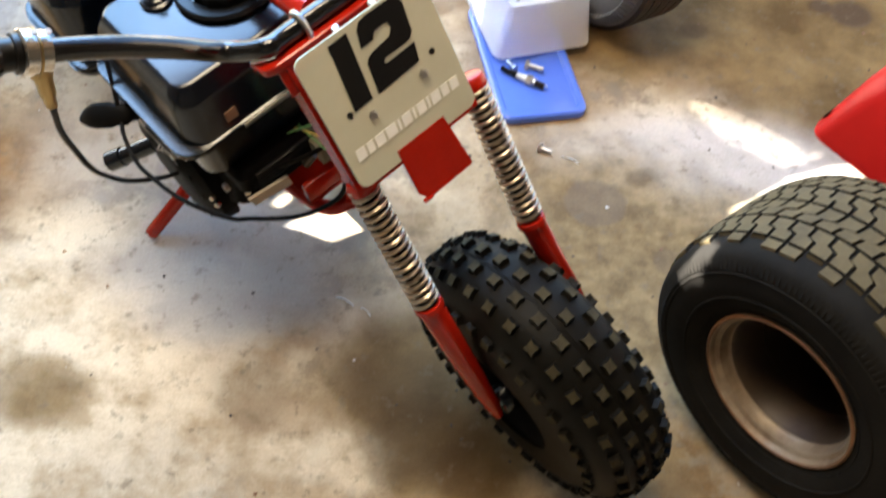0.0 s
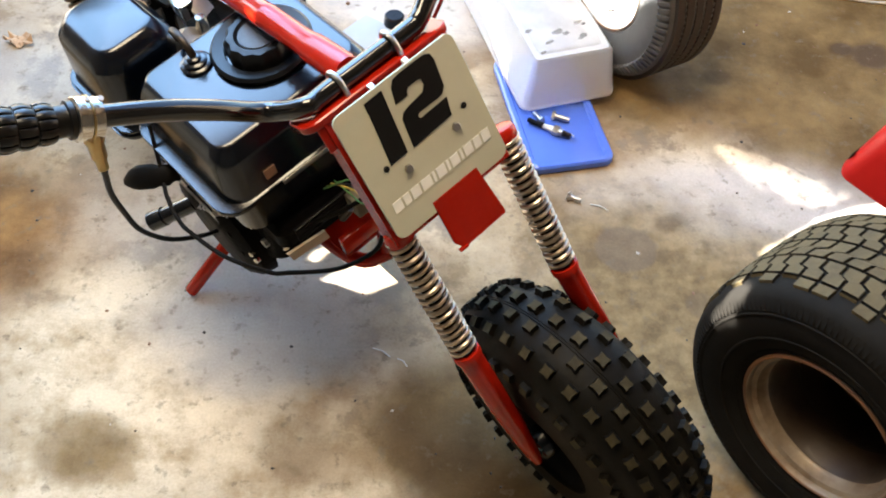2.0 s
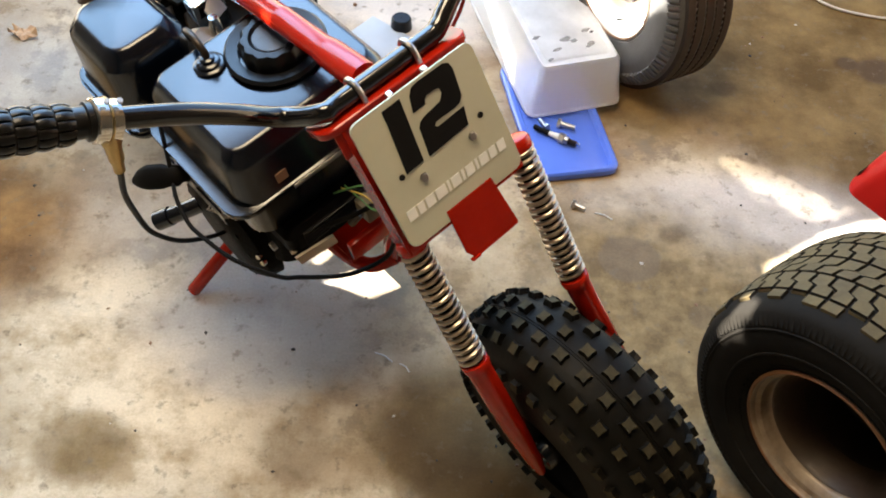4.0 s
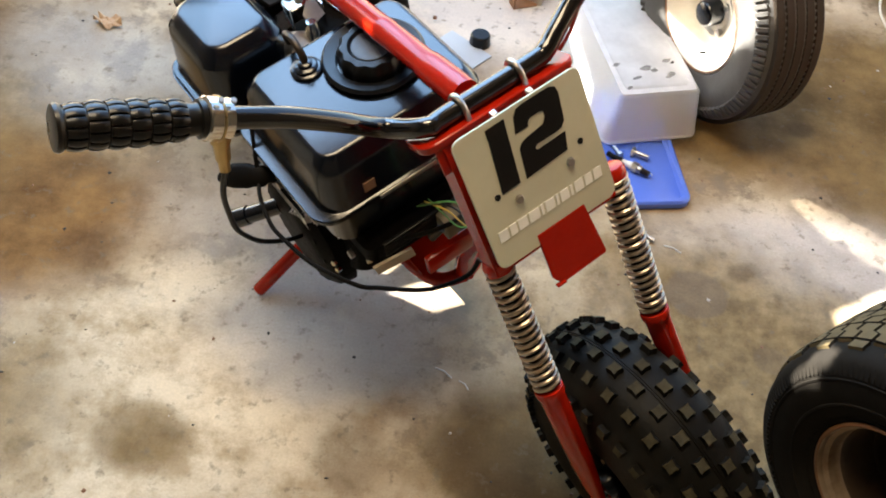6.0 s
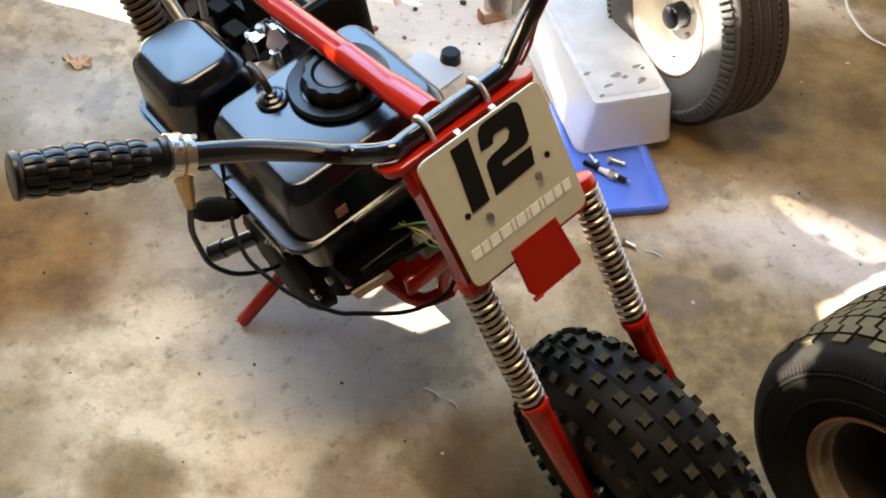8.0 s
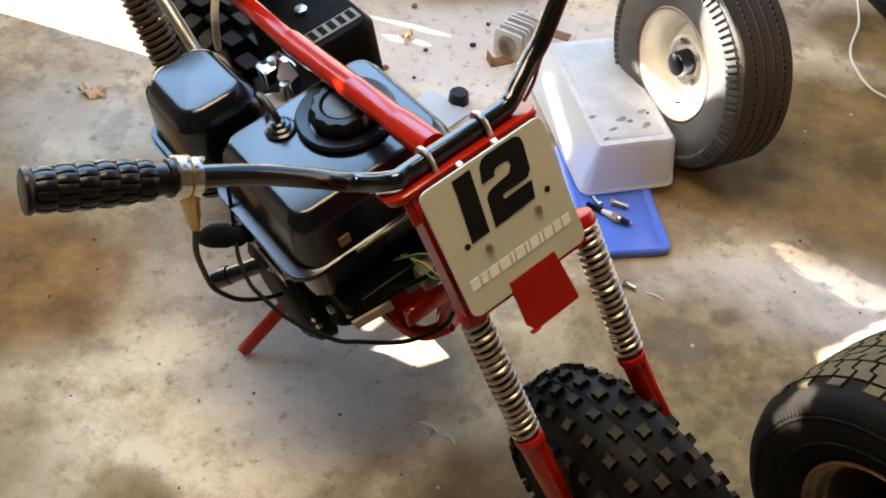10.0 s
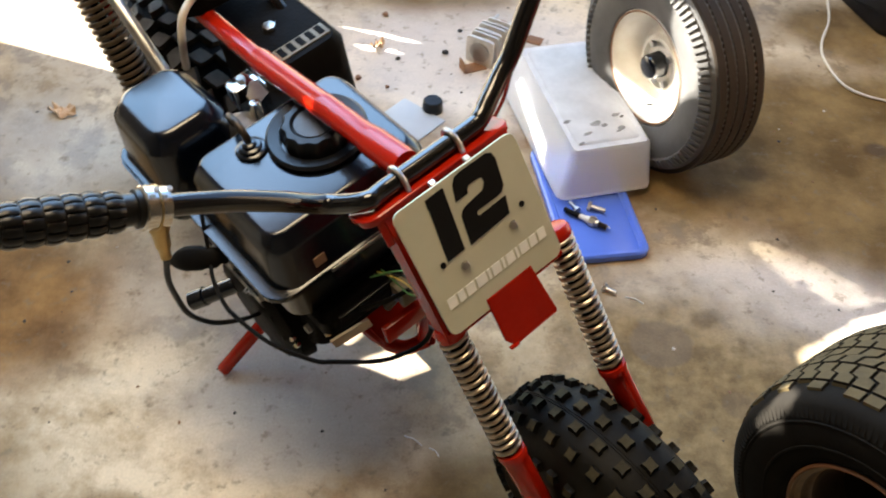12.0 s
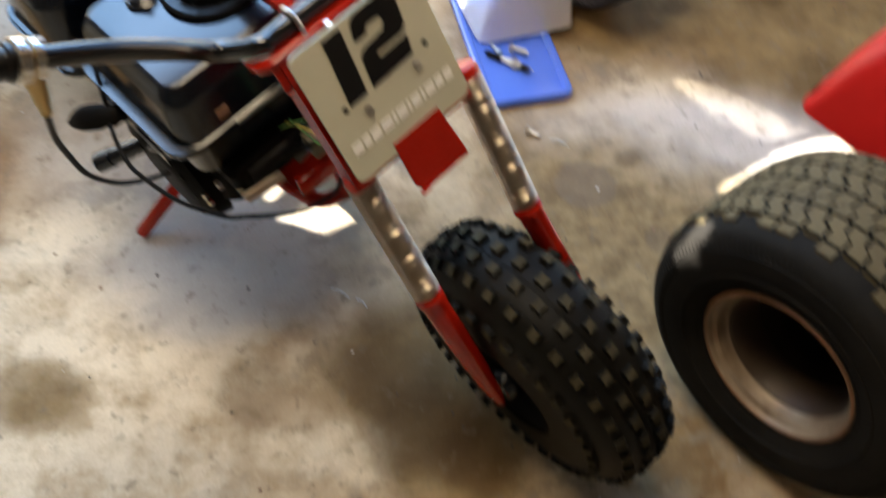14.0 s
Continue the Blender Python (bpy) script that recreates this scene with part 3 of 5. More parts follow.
def knobby_wheel(parent, y, R, half, seed, rows, step, name, lug):
    """Wheel on the axle line (0, y, 0): tyre with square lugs, rim, hub, nuts."""
    rnd = random.Random(seed)
    front = name == "front_wheel"
    w = new(name)
    w.parent = parent
    w.location = (0, y, 0)
    carc = R - lug
    prof = tyre_profile(carc, half, 0.085)
    bm = lathe(prof, 72, "x", closed=True)
    tyre = part("tyre", bm, DUSTY_TYRE if front else RUBBER, w, "black knobby tyre")
    bm = bmesh.new()
    n = int(2 * math.pi * carc / step)
    for k in range(n):
        for j, (x, lx, la, off) in enumerate(rows):
            a = 2 * math.pi * (k + off) / n
            r, lean = crown_at(prof, x)
            tread_block(bm, r, x, a, lx * rnd.uniform(0.92, 1.06), la * rnd.uniform(0.92, 1.06), lug, 0.86, lean=lean, slant=0.0 if front else rnd.choice((-1, 1)) * 0.005, hollow=0.86 if front else 1.10)
    tread = part("tread", bm, [DUSTY_TYRE, KNOB_TOP] if front else [GREY_RUBBER, LUG_GREY], tyre, "dusty square rubber lugs", smooth=0)
    tread["kind"] = "stuff"
    if front:
        for x in (-0.0016, 0.0016):
            part("mould_seam", lathe([(x - 0.0007, carc - 0.003), (x - 0.0004, carc + 0.0012), (x + 0.0004, carc + 0.0012), (x + 0.0007, carc - 0.003)], 72, "x"), RUBBER, tyre)
    part("rim", lathe([(-0.058, 0.093), (-0.062, 0.089), (-0.056, 0.080), (-0.030, 0.070), (-0.026, 0.034), (0.026, 0.034), (0.030, 0.070), (0.056, 0.080), (0.062, 0.089), (0.058, 0.093),
                       (0.040, 0.083), (-0.040, 0.083)], 48, "x", closed=True), BLACK_DULL, w, "black steel rim")
    part("hub", lathe([(-0.072, 0.008), (-0.072, 0.020), (-0.060, 0.024), (-0.030, 0.026), (0.030, 0.026), (0.060, 0.024), (0.072, 0.020), (0.072, 0.008)], 28, "x", closed=True), BLACK_SATIN, w)
    for s in (-1, 1):
        for k in range(4):
            a = math.pi / 4 + k * math.pi / 2
            part("wheel_bolt", lathe([(s * 0.024, 0.001), (s * 0.030, 0.006), (s * 0.036, 0.006), (s * 0.037, 0.001)], 6, "x"), STEEL, w).location = (0, 0.052 * math.cos(a), 0.052 * math.sin(a))
    return w


def bolt(parent, p, d, r=0.007, h=0.006, mat=None, name="bolt"):
    """A hexagon head at p, pointing along d."""
    d = Vector(d).normalized()
    p = Vector(p)
    return part(name, tube([p, p + d * h, p + d * (h + 0.0005)], [r, r, r * 0.85], 6), mat or STEEL, parent, smooth=30)


def minibike():
    bike = thing("minibike", BIKE, "red minibike with black engine and knobby tyres on its stand", "minibike")
    rows = [(-0.0625, 0.0145, 0.0155, 0.0), (-0.038, 0.0155, 0.0165, 0.5), (-0.013, 0.0162, 0.0172, 0.0), (0.013, 0.0162, 0.0172, 0.5), (0.038, 0.0155, 0.0165, 0.0), (0.0625, 0.0145, 0.0155, 0.5)]
    knobby_wheel(bike, 0.0, 0.208, 0.068, 3, rows, 0.036, "front_wheel", 0.0075)
    rows = [(-0.062, 0.022, 0.026, 0.0), (-0.032, 0.026, 0.028, 0.5), (0.0, 0.028, 0.028, 0.0), (0.032, 0.026, 0.028, 0.5), (0.062, 0.022, 0.026, 0.0)]
    knobby_wheel(bike, 1.05, 0.235, 0.075, 4, rows, 0.042, "rear_wheel", 0.011).location.z = 0.0185

    # fork
    part("axle", tube([(-0.082, -0.002, 0.002), (0.096, -0.002, 0.002)], 0.006, 12), STEEL, bike)
    for s, foot, seat, top in ((-1, -0.081, -0.0945, Vector((-0.0862, 0.1737, 0.3548))), (1, 0.096, 0.0700, Vector((0.0821, 0.1809, 0.3715)))):
        lower = Vector((seat, 0.079, 0.212))
        along, long = (top - lower).normalized(), (top - lower).length
        at = [foot + (seat - foot) * k for k in (0.0, 0.05, 0.16, 0.40, 0.62)]
        leg = part("fork_leg", tube([(at[0], -0.010, -0.014), (at[1], -0.003, 0.002), (at[2], 0.010, 0.030), (at[3], 0.028, 0.080), (at[4], 0.047, 0.128), lower, lower + RAKE * 0.004],
                                    [0.0065, 0.0100, 0.0125, 0.0150, 0.0158, 0.0160, 0.0145], 18), RED, bike, "red enamelled lower fork leg")
        nut = part("axle_nut", tube([(foot - s * 0.008, -0.002, 0.002), (foot + s * 0.005, -0.002, 0.002), (foot + s * 0.0058, -0.002, 0.002)], [0.0100, 0.0100, 0.0085], 6), CHROME, leg, "bright hexagon axle nut", smooth=30)
        part("axle_thread", tube([(foot + s * 0.005, -0.002, 0.002), (foot + s * 0.010, -0.002, 0.002)], 0.0055, 12), STEEL, nut)
        part("spring_seat", lathe([(0, 0.013), (0, 0.0180), (0.006, 0.0185), (0.010, 0.0175), (0.011, 0.0135)], 24, "z"), RED, leg).matrix_local = Matrix.Translation(lower - RAKE * 0.005) @ RAKE.to_track_quat("Z", "Y").to_matrix().to_4x4()
        part("stanchion", tube([lower - along * 0.01, top + along * 0.004], 0.0105, 16), BRONZE, bike)
        part("fork_spring", helix(lower + along * 0.006, top + along * 0.002, 0.0152, 0.0030, long / 0.0093, 8, 20), SPRING, bike, "bare steel coil spring")
        part("spring_cup", tube([top - along * 0.004, top, top + along * 0.008, top + along * 0.012, top + along * 0.013], [0.0165, 0.0175, 0.0175, 0.0150, 0.0110], 20), RED, bike, "red top spring cup")
    lo = Vector((0, 0.077, 0.208)) + RAKE * 0.183
    # lower yoke and the plate hanging under it
    m = Matrix.Translation(lo) @ Matrix(((1, 0, 0, 0), (0, BACK.y, RAKE.y, 0), (0, BACK.z, RAKE.z, 0), (0, 0, 0, 1)))
    yoke = part("lower_yoke", box(-0.096, 0.072, 0.004, 0.050, -0.006, 0.006, 0.003), RED, bike)
    yoke.matrix_local = m
    t = lo + RAKE * 0.02 - BACK * 0.006
    part("fender_bracket", outline_slab([(-0.043, 0), (0.022, 0), (0.0300, -0.069), (0.0285, -0.0725), (-0.0345, -0.0735), (-0.0432, -0.060)], 0.003, t, (1, 0, 0), RAKE, 0.0008), RED, bike, "flat red hanging bracket plate")
    part("bracket_lip", box(-0.0425, -0.030, -0.006, 0.0, -0.002, 0.001, 0.0008), RED, bike).matrix_local = Matrix.Translation(t - RAKE * 0.071) @ Matrix(((1, 0, 0, 0), (0, BACK.y, RAKE.y, 0), (0, BACK.z, RAKE.z, 0), (0, 0, 0, 1)))
    # top yoke
    hi = Vector((0, 0.077, 0.208)) + RAKE * 0.345
    m2 = Matrix.Translation(hi) @ Matrix(((1, 0, 0, 0), (0, BACK.y, RAKE.y, 0), (0, BACK.z, RAKE.z, 0), (0, 0, 0, 1)))
    top_yoke = part("top_yoke", rounded_tub([(0.0, -0.117, 0.077, 0.008, 0.058, 0.016), (0.0015, -0.118, 0.078, 0.007, 0.059, 0.017), (0.0075, -0.118, 0.078, 0.007, 0.059, 0.017), (0.009, -0.1165, 0.0765, 0.0085, 0.0575, 0.015)]), RED, bike, "red top clamp plate")
    top_yoke.matrix_local = m2
    part("yoke_lip", box(-0.106, 0.070, 0.010, 0.013, -0.030, 0.0, 0.001), RED, bike).matrix_local = m2
    part("steering_tube", tube([lo + BACK * 0.032 - RAKE * 0.004 + Vector((-0.013, 0, 0)), hi + BACK * 0.034 + Vector((-0.013, 0, 0))], 0.021, 24), RED, bike)
    part("side_gusset", outline_slab([(0, -0.006), (0.026, 0.004), (0.026, 0.150), (0, 0.162)], 0.003, lo + BACK * 0.006 + Vector((-0.098, 0, 0)), BACK, RAKE), RED, bike)
    part("side_gusset", outline_slab([(0, -0.006), (0.036, 0.004), (0.036, 0.150), (0, 0.162)], 0.003, lo + BACK * 0.006 + Vector((0.048, 0, 0)), BACK, RAKE), RED, bike)
    part("head_panel", box(-0.098, 0.050, 0.012, 0.015, 0.0, 0.160, 0.001), RED, bike).matrix_local = m

    # handlebar
    cy = hi + BACK * 0.026 + RAKE * 0.020
    left = [(-0.398, 0.333, 0.695), (-0.34, 0.322, 0.665), (-0.285, 0.313, 0.637), (-0.222, 0.305, 0.597), (-0.171, 0.300, 0.555), (-0.128, 0.297, 0.515), (-0.100, cy.y, cy.z + 0.002), (-0.075, cy.y, cy.z)]
    right = [(0.036, cy.y, cy.z), (0.056, cy.y + 0.002, cy.z + 0.003), (0.0735, 0.270, 0.534), (0.1000, 0.280, 0.545), (0.1240, 0.286, 0.559), (0.1600, 0.296, 0.594), (0.200, 0.305, 0.632), (0.250, 0.3135, 0.664), (0.300, 0.322, 0.690), (0.356, 0.333, 0.716)]
    bar = part("handlebar", tube(smooth_path(left + right, 6), 0.0108, 16), BLACK_PAINT, bike, "black gloss handlebar tube")
    for s in (-1, 1):
        a, b = (Vector((-0.400, 0.3335, 0.696)), Vector((-0.287, 0.3135, 0.638))) if s < 0 else (Vector((0.360, 0.3335, 0.718)), Vector((0.250, 0.3135, 0.664)))
        d = (b - a).normalized()
        L = (b - a).length
        swell = lambda u: 0.0158 + 0.0034 * math.sin(math.pi * min(1.0, 0.16 + 0.84 * u)) ** 0.8
        core = [(0.0, 0.0165), (0.001, 0.0200), (0.004, 0.0212), (0.007, 0.0200), (0.0085, 0.0165)]
        core += [(0.0085 + 0.103 * k / 12, swell(k / 12) - 0.0012) for k in range(13)]
        core += [(0.114, 0.0150), (L - 0.009, 0.0146), (L - 0.007, 0.0150), (L - 0.006, 0.0178), (L - 0.001, 0.0178), (L, 0.0130)]
        grip = part("grip", tube([a + d * o for o, _ in core], [r for _, r in core], 28), GRIP_RUBBER, bar, "black rubber waffle grip")
        bm = bmesh.new()
        xa = d.orthogonal().normalized()
        ya = d.cross(xa)
        # six bands of raised bricks, each band bowed outwards, alternate bands turned by half a brick
        for i in range(6):
            for k in range(13):
                ang = 2 * math.pi * (k + 0.5 * (i % 2)) / 13
                rows = []
                for q in range(5):
                    u = (i + 0.05 + 0.90 * q / 4) / 6
                    bow = 0.0026 * math.sin(math.pi * (0.12 + 0.76 * q / 4))
                    for lift, wide in ((-0.002, 0.205), (bow - 0.0003, 0.190), (bow, 0.165)):
                        for v in (-1, 1):
                            rd = xa * math.cos(ang + v * wide) + ya * math.sin(ang + v * wide)
                            rows.append(bm.verts.new(a + d * (0.0085 + 0.103 * u) + rd * (swell(u) + lift)))
                for q in range(4):
                    p, n = rows[q * 6:q * 6 + 6], rows[q * 6 + 6:q * 6 + 12]
                    for e, f in ((0, 2), (2, 4), (4, 5), (5, 3), (3, 1)):
                        bm.faces.new((p[e], p[f], n[f], n[e]))
                for p in (rows[:6], rows[24:]):
                    bm.faces.new((p[0], p[2], p[4], p[5], p[3], p[1]))
        wf = part("grip_pattern", bm, GRIP_RUBBER, grip, smooth=50)
        wf["kind"] = "stuff"
    # twist-grip housing and its cable elbow
    b = Vector((-0.287, 0.3135, 0.638))
    d = (Vector((-0.222, 0.305, 0.597)) - b).normalized()
    hs = part("throttle_housing", tube([b - d * 0.002, b, b + d * 0.010, b + d * 0.011, b + d * 0.022, b + d * 0.024], [0.018, 0.0205, 0.0205, 0.019, 0.019, 0.0155], 28), CHROME, bar, "chrome throttle housing")
    part("housing_band", tube([b + d * 0.0105, b + d * 0.0125], 0.0212, 28), BRASS, hs)
    e0 = b + d * 0.012
    down = Vector((-0.016, -0.016, -0.048)).normalized()
    part("cable_elbow", tube([e0 + down * 0.010, e0 + down * 0.022, e0 + down * 0.026, e0 + down * 0.040, e0 + down * 0.042, e0 + down * 0.052, e0 + down * 0.053], [0.0100, 0.0098, 0.0078, 0.0072, 0.0055, 0.0052, 0.0034], 12), BRASS, hs, "brass cable ferrule")
    for p in ((0.006, 0.0195), (0.018, 0.019)):
        bolt(hs, b + d * p[0] + Vector((0.006, 0, 0.004)) + Vector((0.35, -0.4, 0.85)).normalized() * p[1], (0.35, -0.4, 0.85), 0.003, 0.002)
    e1 = e0 + down * 0.052
    part("throttle_cable", tube(smooth_path([e1, (-0.297, 0.335, 0.512), (-0.295, 0.369, 0.440), (-0.291, 0.395, 0.376), (-0.279, 0.417, 0.321), (-0.262, 0.438, 0.270), (-0.235, 0.465, 0.213), (-0.201, 0.496, 0.154), (-0.170, 0.520, 0.120)], 8), 0.0032, 8), RUBBER, bike, "black control cable")
    part("brake_cable", tube(smooth_path([(-0.190, 0.560, 0.330), (-0.216, 0.522, 0.282), (-0.230, 0.496, 0.274), (-0.239, 0.460, 0.264), (-0.238, 0.433, 0.260), (-0.227, 0.378, 0.253), (-0.201, 0.319, 0.252), (-0.183, 0.296, 0.256), (-0.149, 0.258, 0.264), (-0.123, 0.238, 0.273), (-0.095, 0.223, 0.290), (-0.080, 0.215, 0.330)], 8), 0.0030, 8), RUBBER, bike, "black control cable")
    # clamps
    for x in (-0.058, 0.014):
        c = Vector((x, cy.y, cy.z))
        pts = [c - RAKE * 0.022 - BACK * 0.0135] + [c - BACK * 0.0135 * math.cos(math.pi * k / 10) + RAKE * 0.0135 * math.sin(math.pi * k / 10) for k in range(11)] + [c - RAKE * 0.022 + BACK * 0.0135]
        part("u_bolt", tube(pts, 0.0032, 8), STEEL, bike, "zinc u-bolt clamp")
    part("red_wire", tube(smooth_path([(0.076, 0.268, 0.505), (0.096, 0.272, 0.520), (0.116, 0.280, 0.540), (0.150, 0.288, 0.572)], 6), 0.0022, 6), RED, bike)

    # number plate
    o = Vector((-0.0925, 0.2285, 0.5228)) - BACK * 0.002
    dn = -RAKE
    pl = part("number_plate", outline_slab([(x, y) for x, y in rounded(-0.0030, 0.1580, -0.0030, 0.1590, 0.010)], -0.003, o, (1, 0, 0), dn, 0.0006), PLATE, bike, "cream plastic number plate")
    face = o - BACK * 0.0034

    def decal(pts, mat, name, lab=""):
        bm = bmesh.new()
        bm.faces.new([bm.verts.new(face + Vector((x, 0, 0)) + dn * y - BACK * 0.0006) for x, y in pts])
        r = bmesh.ops.extrude_face_region(bm, geom=bm.faces[:])
        bmesh.ops.translate(bm, vec=BACK * 0.0007, verts=[q for q in r["geom"] if isinstance(q, bmesh.types.BMVert)])
        return part(name, bm, mat, pl, lab, smooth=0)
    decal([(0.0365, 0.0040), (0.0600, 0.0035), (0.0533, 0.0775), (0.0296, 0.0785), (0.0362, 0.0150), (0.0355, 0.0148)], INK, "digit_one", "black numeral 1")
    two = [(0.0665, 0.0262), (0.0705, 0.0085), (0.0764, 0.0015), (0.0850, 0.0), (0.1190, 0.0002), (0.1255, 0.0036), (0.1276, 0.0112), (0.1240, 0.0430), (0.1180, 0.0490), (0.1108, 0.0500), (0.0850, 0.0497), (0.0822, 0.0525), (0.0841, 0.0558),
           (0.1210, 0.0548), (0.1169, 0.0756), (0.0615, 0.0783), (0.0652, 0.0441), (0.0695, 0.0388), (0.0755, 0.0366), (0.0990, 0.0335), (0.1045, 0.0270), (0.1040, 0.0203), (0.0990, 0.0186), (0.0875, 0.0187), (0.0843, 0.0214), (0.0828, 0.0262)]
    decal(two, INK, "digit_two", "black numeral 2")
    x = 0.0085
    for w in (0.0118, 0.0085, 0.0118, 0.0135, 0.0034, 0.0118, 0.0034, 0.0110, 0.0034, 0.0115, 0.0095, 0.0105):
        decal([(x + 0.0006, 0.1152), (x + w + 0.0006, 0.1152), (x + w - 0.0006, 0.1278), (x - 0.0006, 0.1278)], WHITE_INK, "printed_bar")
        x += w + 0.0026
    for x, y in ((0.0235, 0.0782), (0.1343, 0.0758)):
        part("screw_hole", tube([face + Vector((x, 0, 0)) + dn * y - BACK * 0.0003, face + Vector((x, 0, 0)) + dn * y + BACK * 0.001], 0.0036, 14), INK, pl, "dark empty screw hole")
    for x, y in ((0.0453, 0.0934), (0.1152, 0.0899)):
        bolt(pl, face + Vector((x, 0, 0)) + dn * y, -BACK, 0.0050, 0.003, STEEL, "nut")
    for x in (0.056, 0.102):
        part("spacer", box(-0.0035, 0.0035, -0.002, 0.005, -0.003, 0.0020, 0.001), WHITE_BIT if x > 0.1 else STEEL, pl).matrix_local = Matrix.Translation(o + Vector((x, 0, 0)) + RAKE * 0.002 + BACK * 0.004)

    # frame
    part("top_tube", tube([(-0.014, 0.318, 0.462), (-0.014, 0.330, 0.460), (-0.014, 0.378, 0.452), (-0.014, 0.388, 0.4505), (-0.014, 0.398, 0.449), (-0.014, 0.480, 0.436), (-0.014, 0.485, 0.4352), (-0.014, 0.490, 0.434), (-0.014, 0.636, 0.411), (-0.014, 0.646, 0.4095), (-0.014, 0.650, 0.409)], [0.0182, 0.0192, 0.0192, 0.0186, 0.0168, 0.0168, 0.0174, 0.0168, 0.0168, 0.0160, 0.0120], 22), RED, bike, "glossy red frame tube")
    part("rear_tube", tube([(-0.014, 0.635, 0.408), (-0.010, 0.76, 0.392), (-0.006, 0.88, 0.382)], 0.0140, 16), RED, bike)
    part("down_tube", tube([(0, 0.205, 0.375), (0, 0.300, 0.230), (0, 0.385, 0.050), (0, 0.41, -0.036)], 0.0145, 16), RED, bike)
    for s in (-1, 1):
        part("cradle_rail", tube(smooth_path([(0, 0.40, -0.035), (s * 0.04, 0.43, -0.045), (s * 0.055, 0.52, -0.045), (s * 0.060, 0.78, -0.040), (s * 0.095, 1.05, -0.010)], 6), 0.0125, 12), RED, bike)
        part("rear_stay", tube([(s * 0.092, 1.05, 0.0), (s * 0.090, 1.045, 0.240), (s * 0.078, 1.02, 0.400)], 0.0105, 12), RED, bike)
        part("seat_rail", tube(smooth_path([(s * 0.100, 0.775, 0.330), (s * 0.094, 0.90, 0.420), (s * 0.082, 1.02, 0.450), (s * 0.076, 1.15, 0.455)], 6), 0.0095, 12), STEEL if s < 0 else BLACK_PAINT, bike)
    part("front_gusset", outline_slab([(-0.045, 0.0), (0.045, 0.0), (0.030, 0.065), (-0.030, 0.065)], 0.004, (0, 0.232, 0.325), (1, 0, 0), Vector((0, 0.52, -0.85))), RED, bike)
    part("engine_plate", box(-0.055, 0.075, 0.44, 0.58, -0.038, -0.030, 0.002), RED, bike)
    part("side_stand", tube([(-0.262, 0.666, -0.1545), (-0.259, 0.6655, -0.153), (-0.162, 0.6532, -0.093), (-0.140, 0.652, -0.076), (-0.122, 0.655, -0.020)], [0.0100, 0.0118, 0.0118, 0.0118, 0.0118], 16), RED, bike, "red tube side stand")
    # rear shock absorbers
    for sx in (-0.108, 0.125):
        a, b = Vector((sx, 0.925, 0.090)), Vector((sx * 0.80, 1.085, 0.475))
        d = (b - a).normalized()
        shock = part("rear_shock", tube([a - d * 0.03, a, a + d * 0.20, a + d * 0.201, b + d * 0.03], [0.014, 0.019, 0.019, 0.008, 0.008], 18), BLACK_PAINT, bike, "rear shock absorber")
        part("shock_spring", helix(a + d * 0.03, b, 0.0245, 0.0040, 34, 8, 18), COIL, shock, "bronze coil spring")
        part("spring_seat", tube([a + d * 0.018, a + d * 0.028], 0.027, 20), STEEL, shock)
    # seat
    part("seat", rounded_tub([(0.395, -0.035, 0.085, 0.797, 1.22, 0.03), (0.402, -0.042, 0.091, 0.789, 1.225, 0.035), (0.450, -0.042, 0.091, 0.791, 1.225, 0.035), (0.465, -0.028, 0.077, 0.806, 1.21, 0.03)]), BLACK_DULL, bike, "black vinyl seat")
    part("vent_hose", tube(smooth_path([(-0.066, 0.800, 0.330), (-0.068, 0.765, 0.395), (-0.053, 0.7695, 0.430), (-0.031, 0.7765, 0.443), (-0.007, 0.7764, 0.452), (0.020, 0.7700, 0.4577)], 7), 0.0055, 10), HOSE, bike, "beige rubber hose")

    # engine
    eng = part("engine", rounded_tub([(-0.030, -0.130, 0.060, 0.54, 0.68, 0.02), (0.030, -0.150, 0.070, 0.50, 0.69, 0.025), (0.075, -0.162, 0.078, 0.445, 0.69, 0.03), (0.120, -0.165, 0.085, 0.405, 0.69, 0.03), (0.225, -0.150, 0.075, 0.42, 0.68, 0.03)]), BLACK_DULL, bike, "black single-cylinder petrol engine")
    tank = part("fuel_tank", rounded_tub([(0.225, -0.172, 0.055, 0.395, 0.575, 0.026), (0.236, -0.180, 0.062, 0.387, 0.587, 0.028), (0.299, -0.182, 0.064, 0.384, 0.589, 0.028), (0.3005, -0.183, 0.065, 0.383, 0.590, 0.028), (0.301, -0.203, 0.071, 0.375, 0.600, 0.032),
                                          (0.302, -0.204, 0.072, 0.374, 0.601, 0.032), (0.308, -0.204, 0.072, 0.374, 0.601, 0.032), (0.309, -0.203, 0.071, 0.375, 0.600, 0.032), (0.3093, -0.190, 0.071, 0.376, 0.596, 0.030), (0.3100, -0.188, 0.069, 0.378, 0.594, 0.030),
                                          (0.314, -0.187, 0.068, 0.379, 0.593, 0.030), (0.366, -0.182, 0.063, 0.385, 0.587, 0.028), (0.372, -0.1805, 0.0615, 0.3865, 0.5855, 0.027),
                                          (0.389, -0.169, 0.050, 0.398, 0.574, 0.020), (0.3905, -0.1665, 0.0475, 0.4005, 0.5715, 0.018), (0.3910, -0.164, 0.045, 0.403, 0.569, 0.016)]), BLACK_SATIN, eng, "black satin fuel tank", smooth=24)
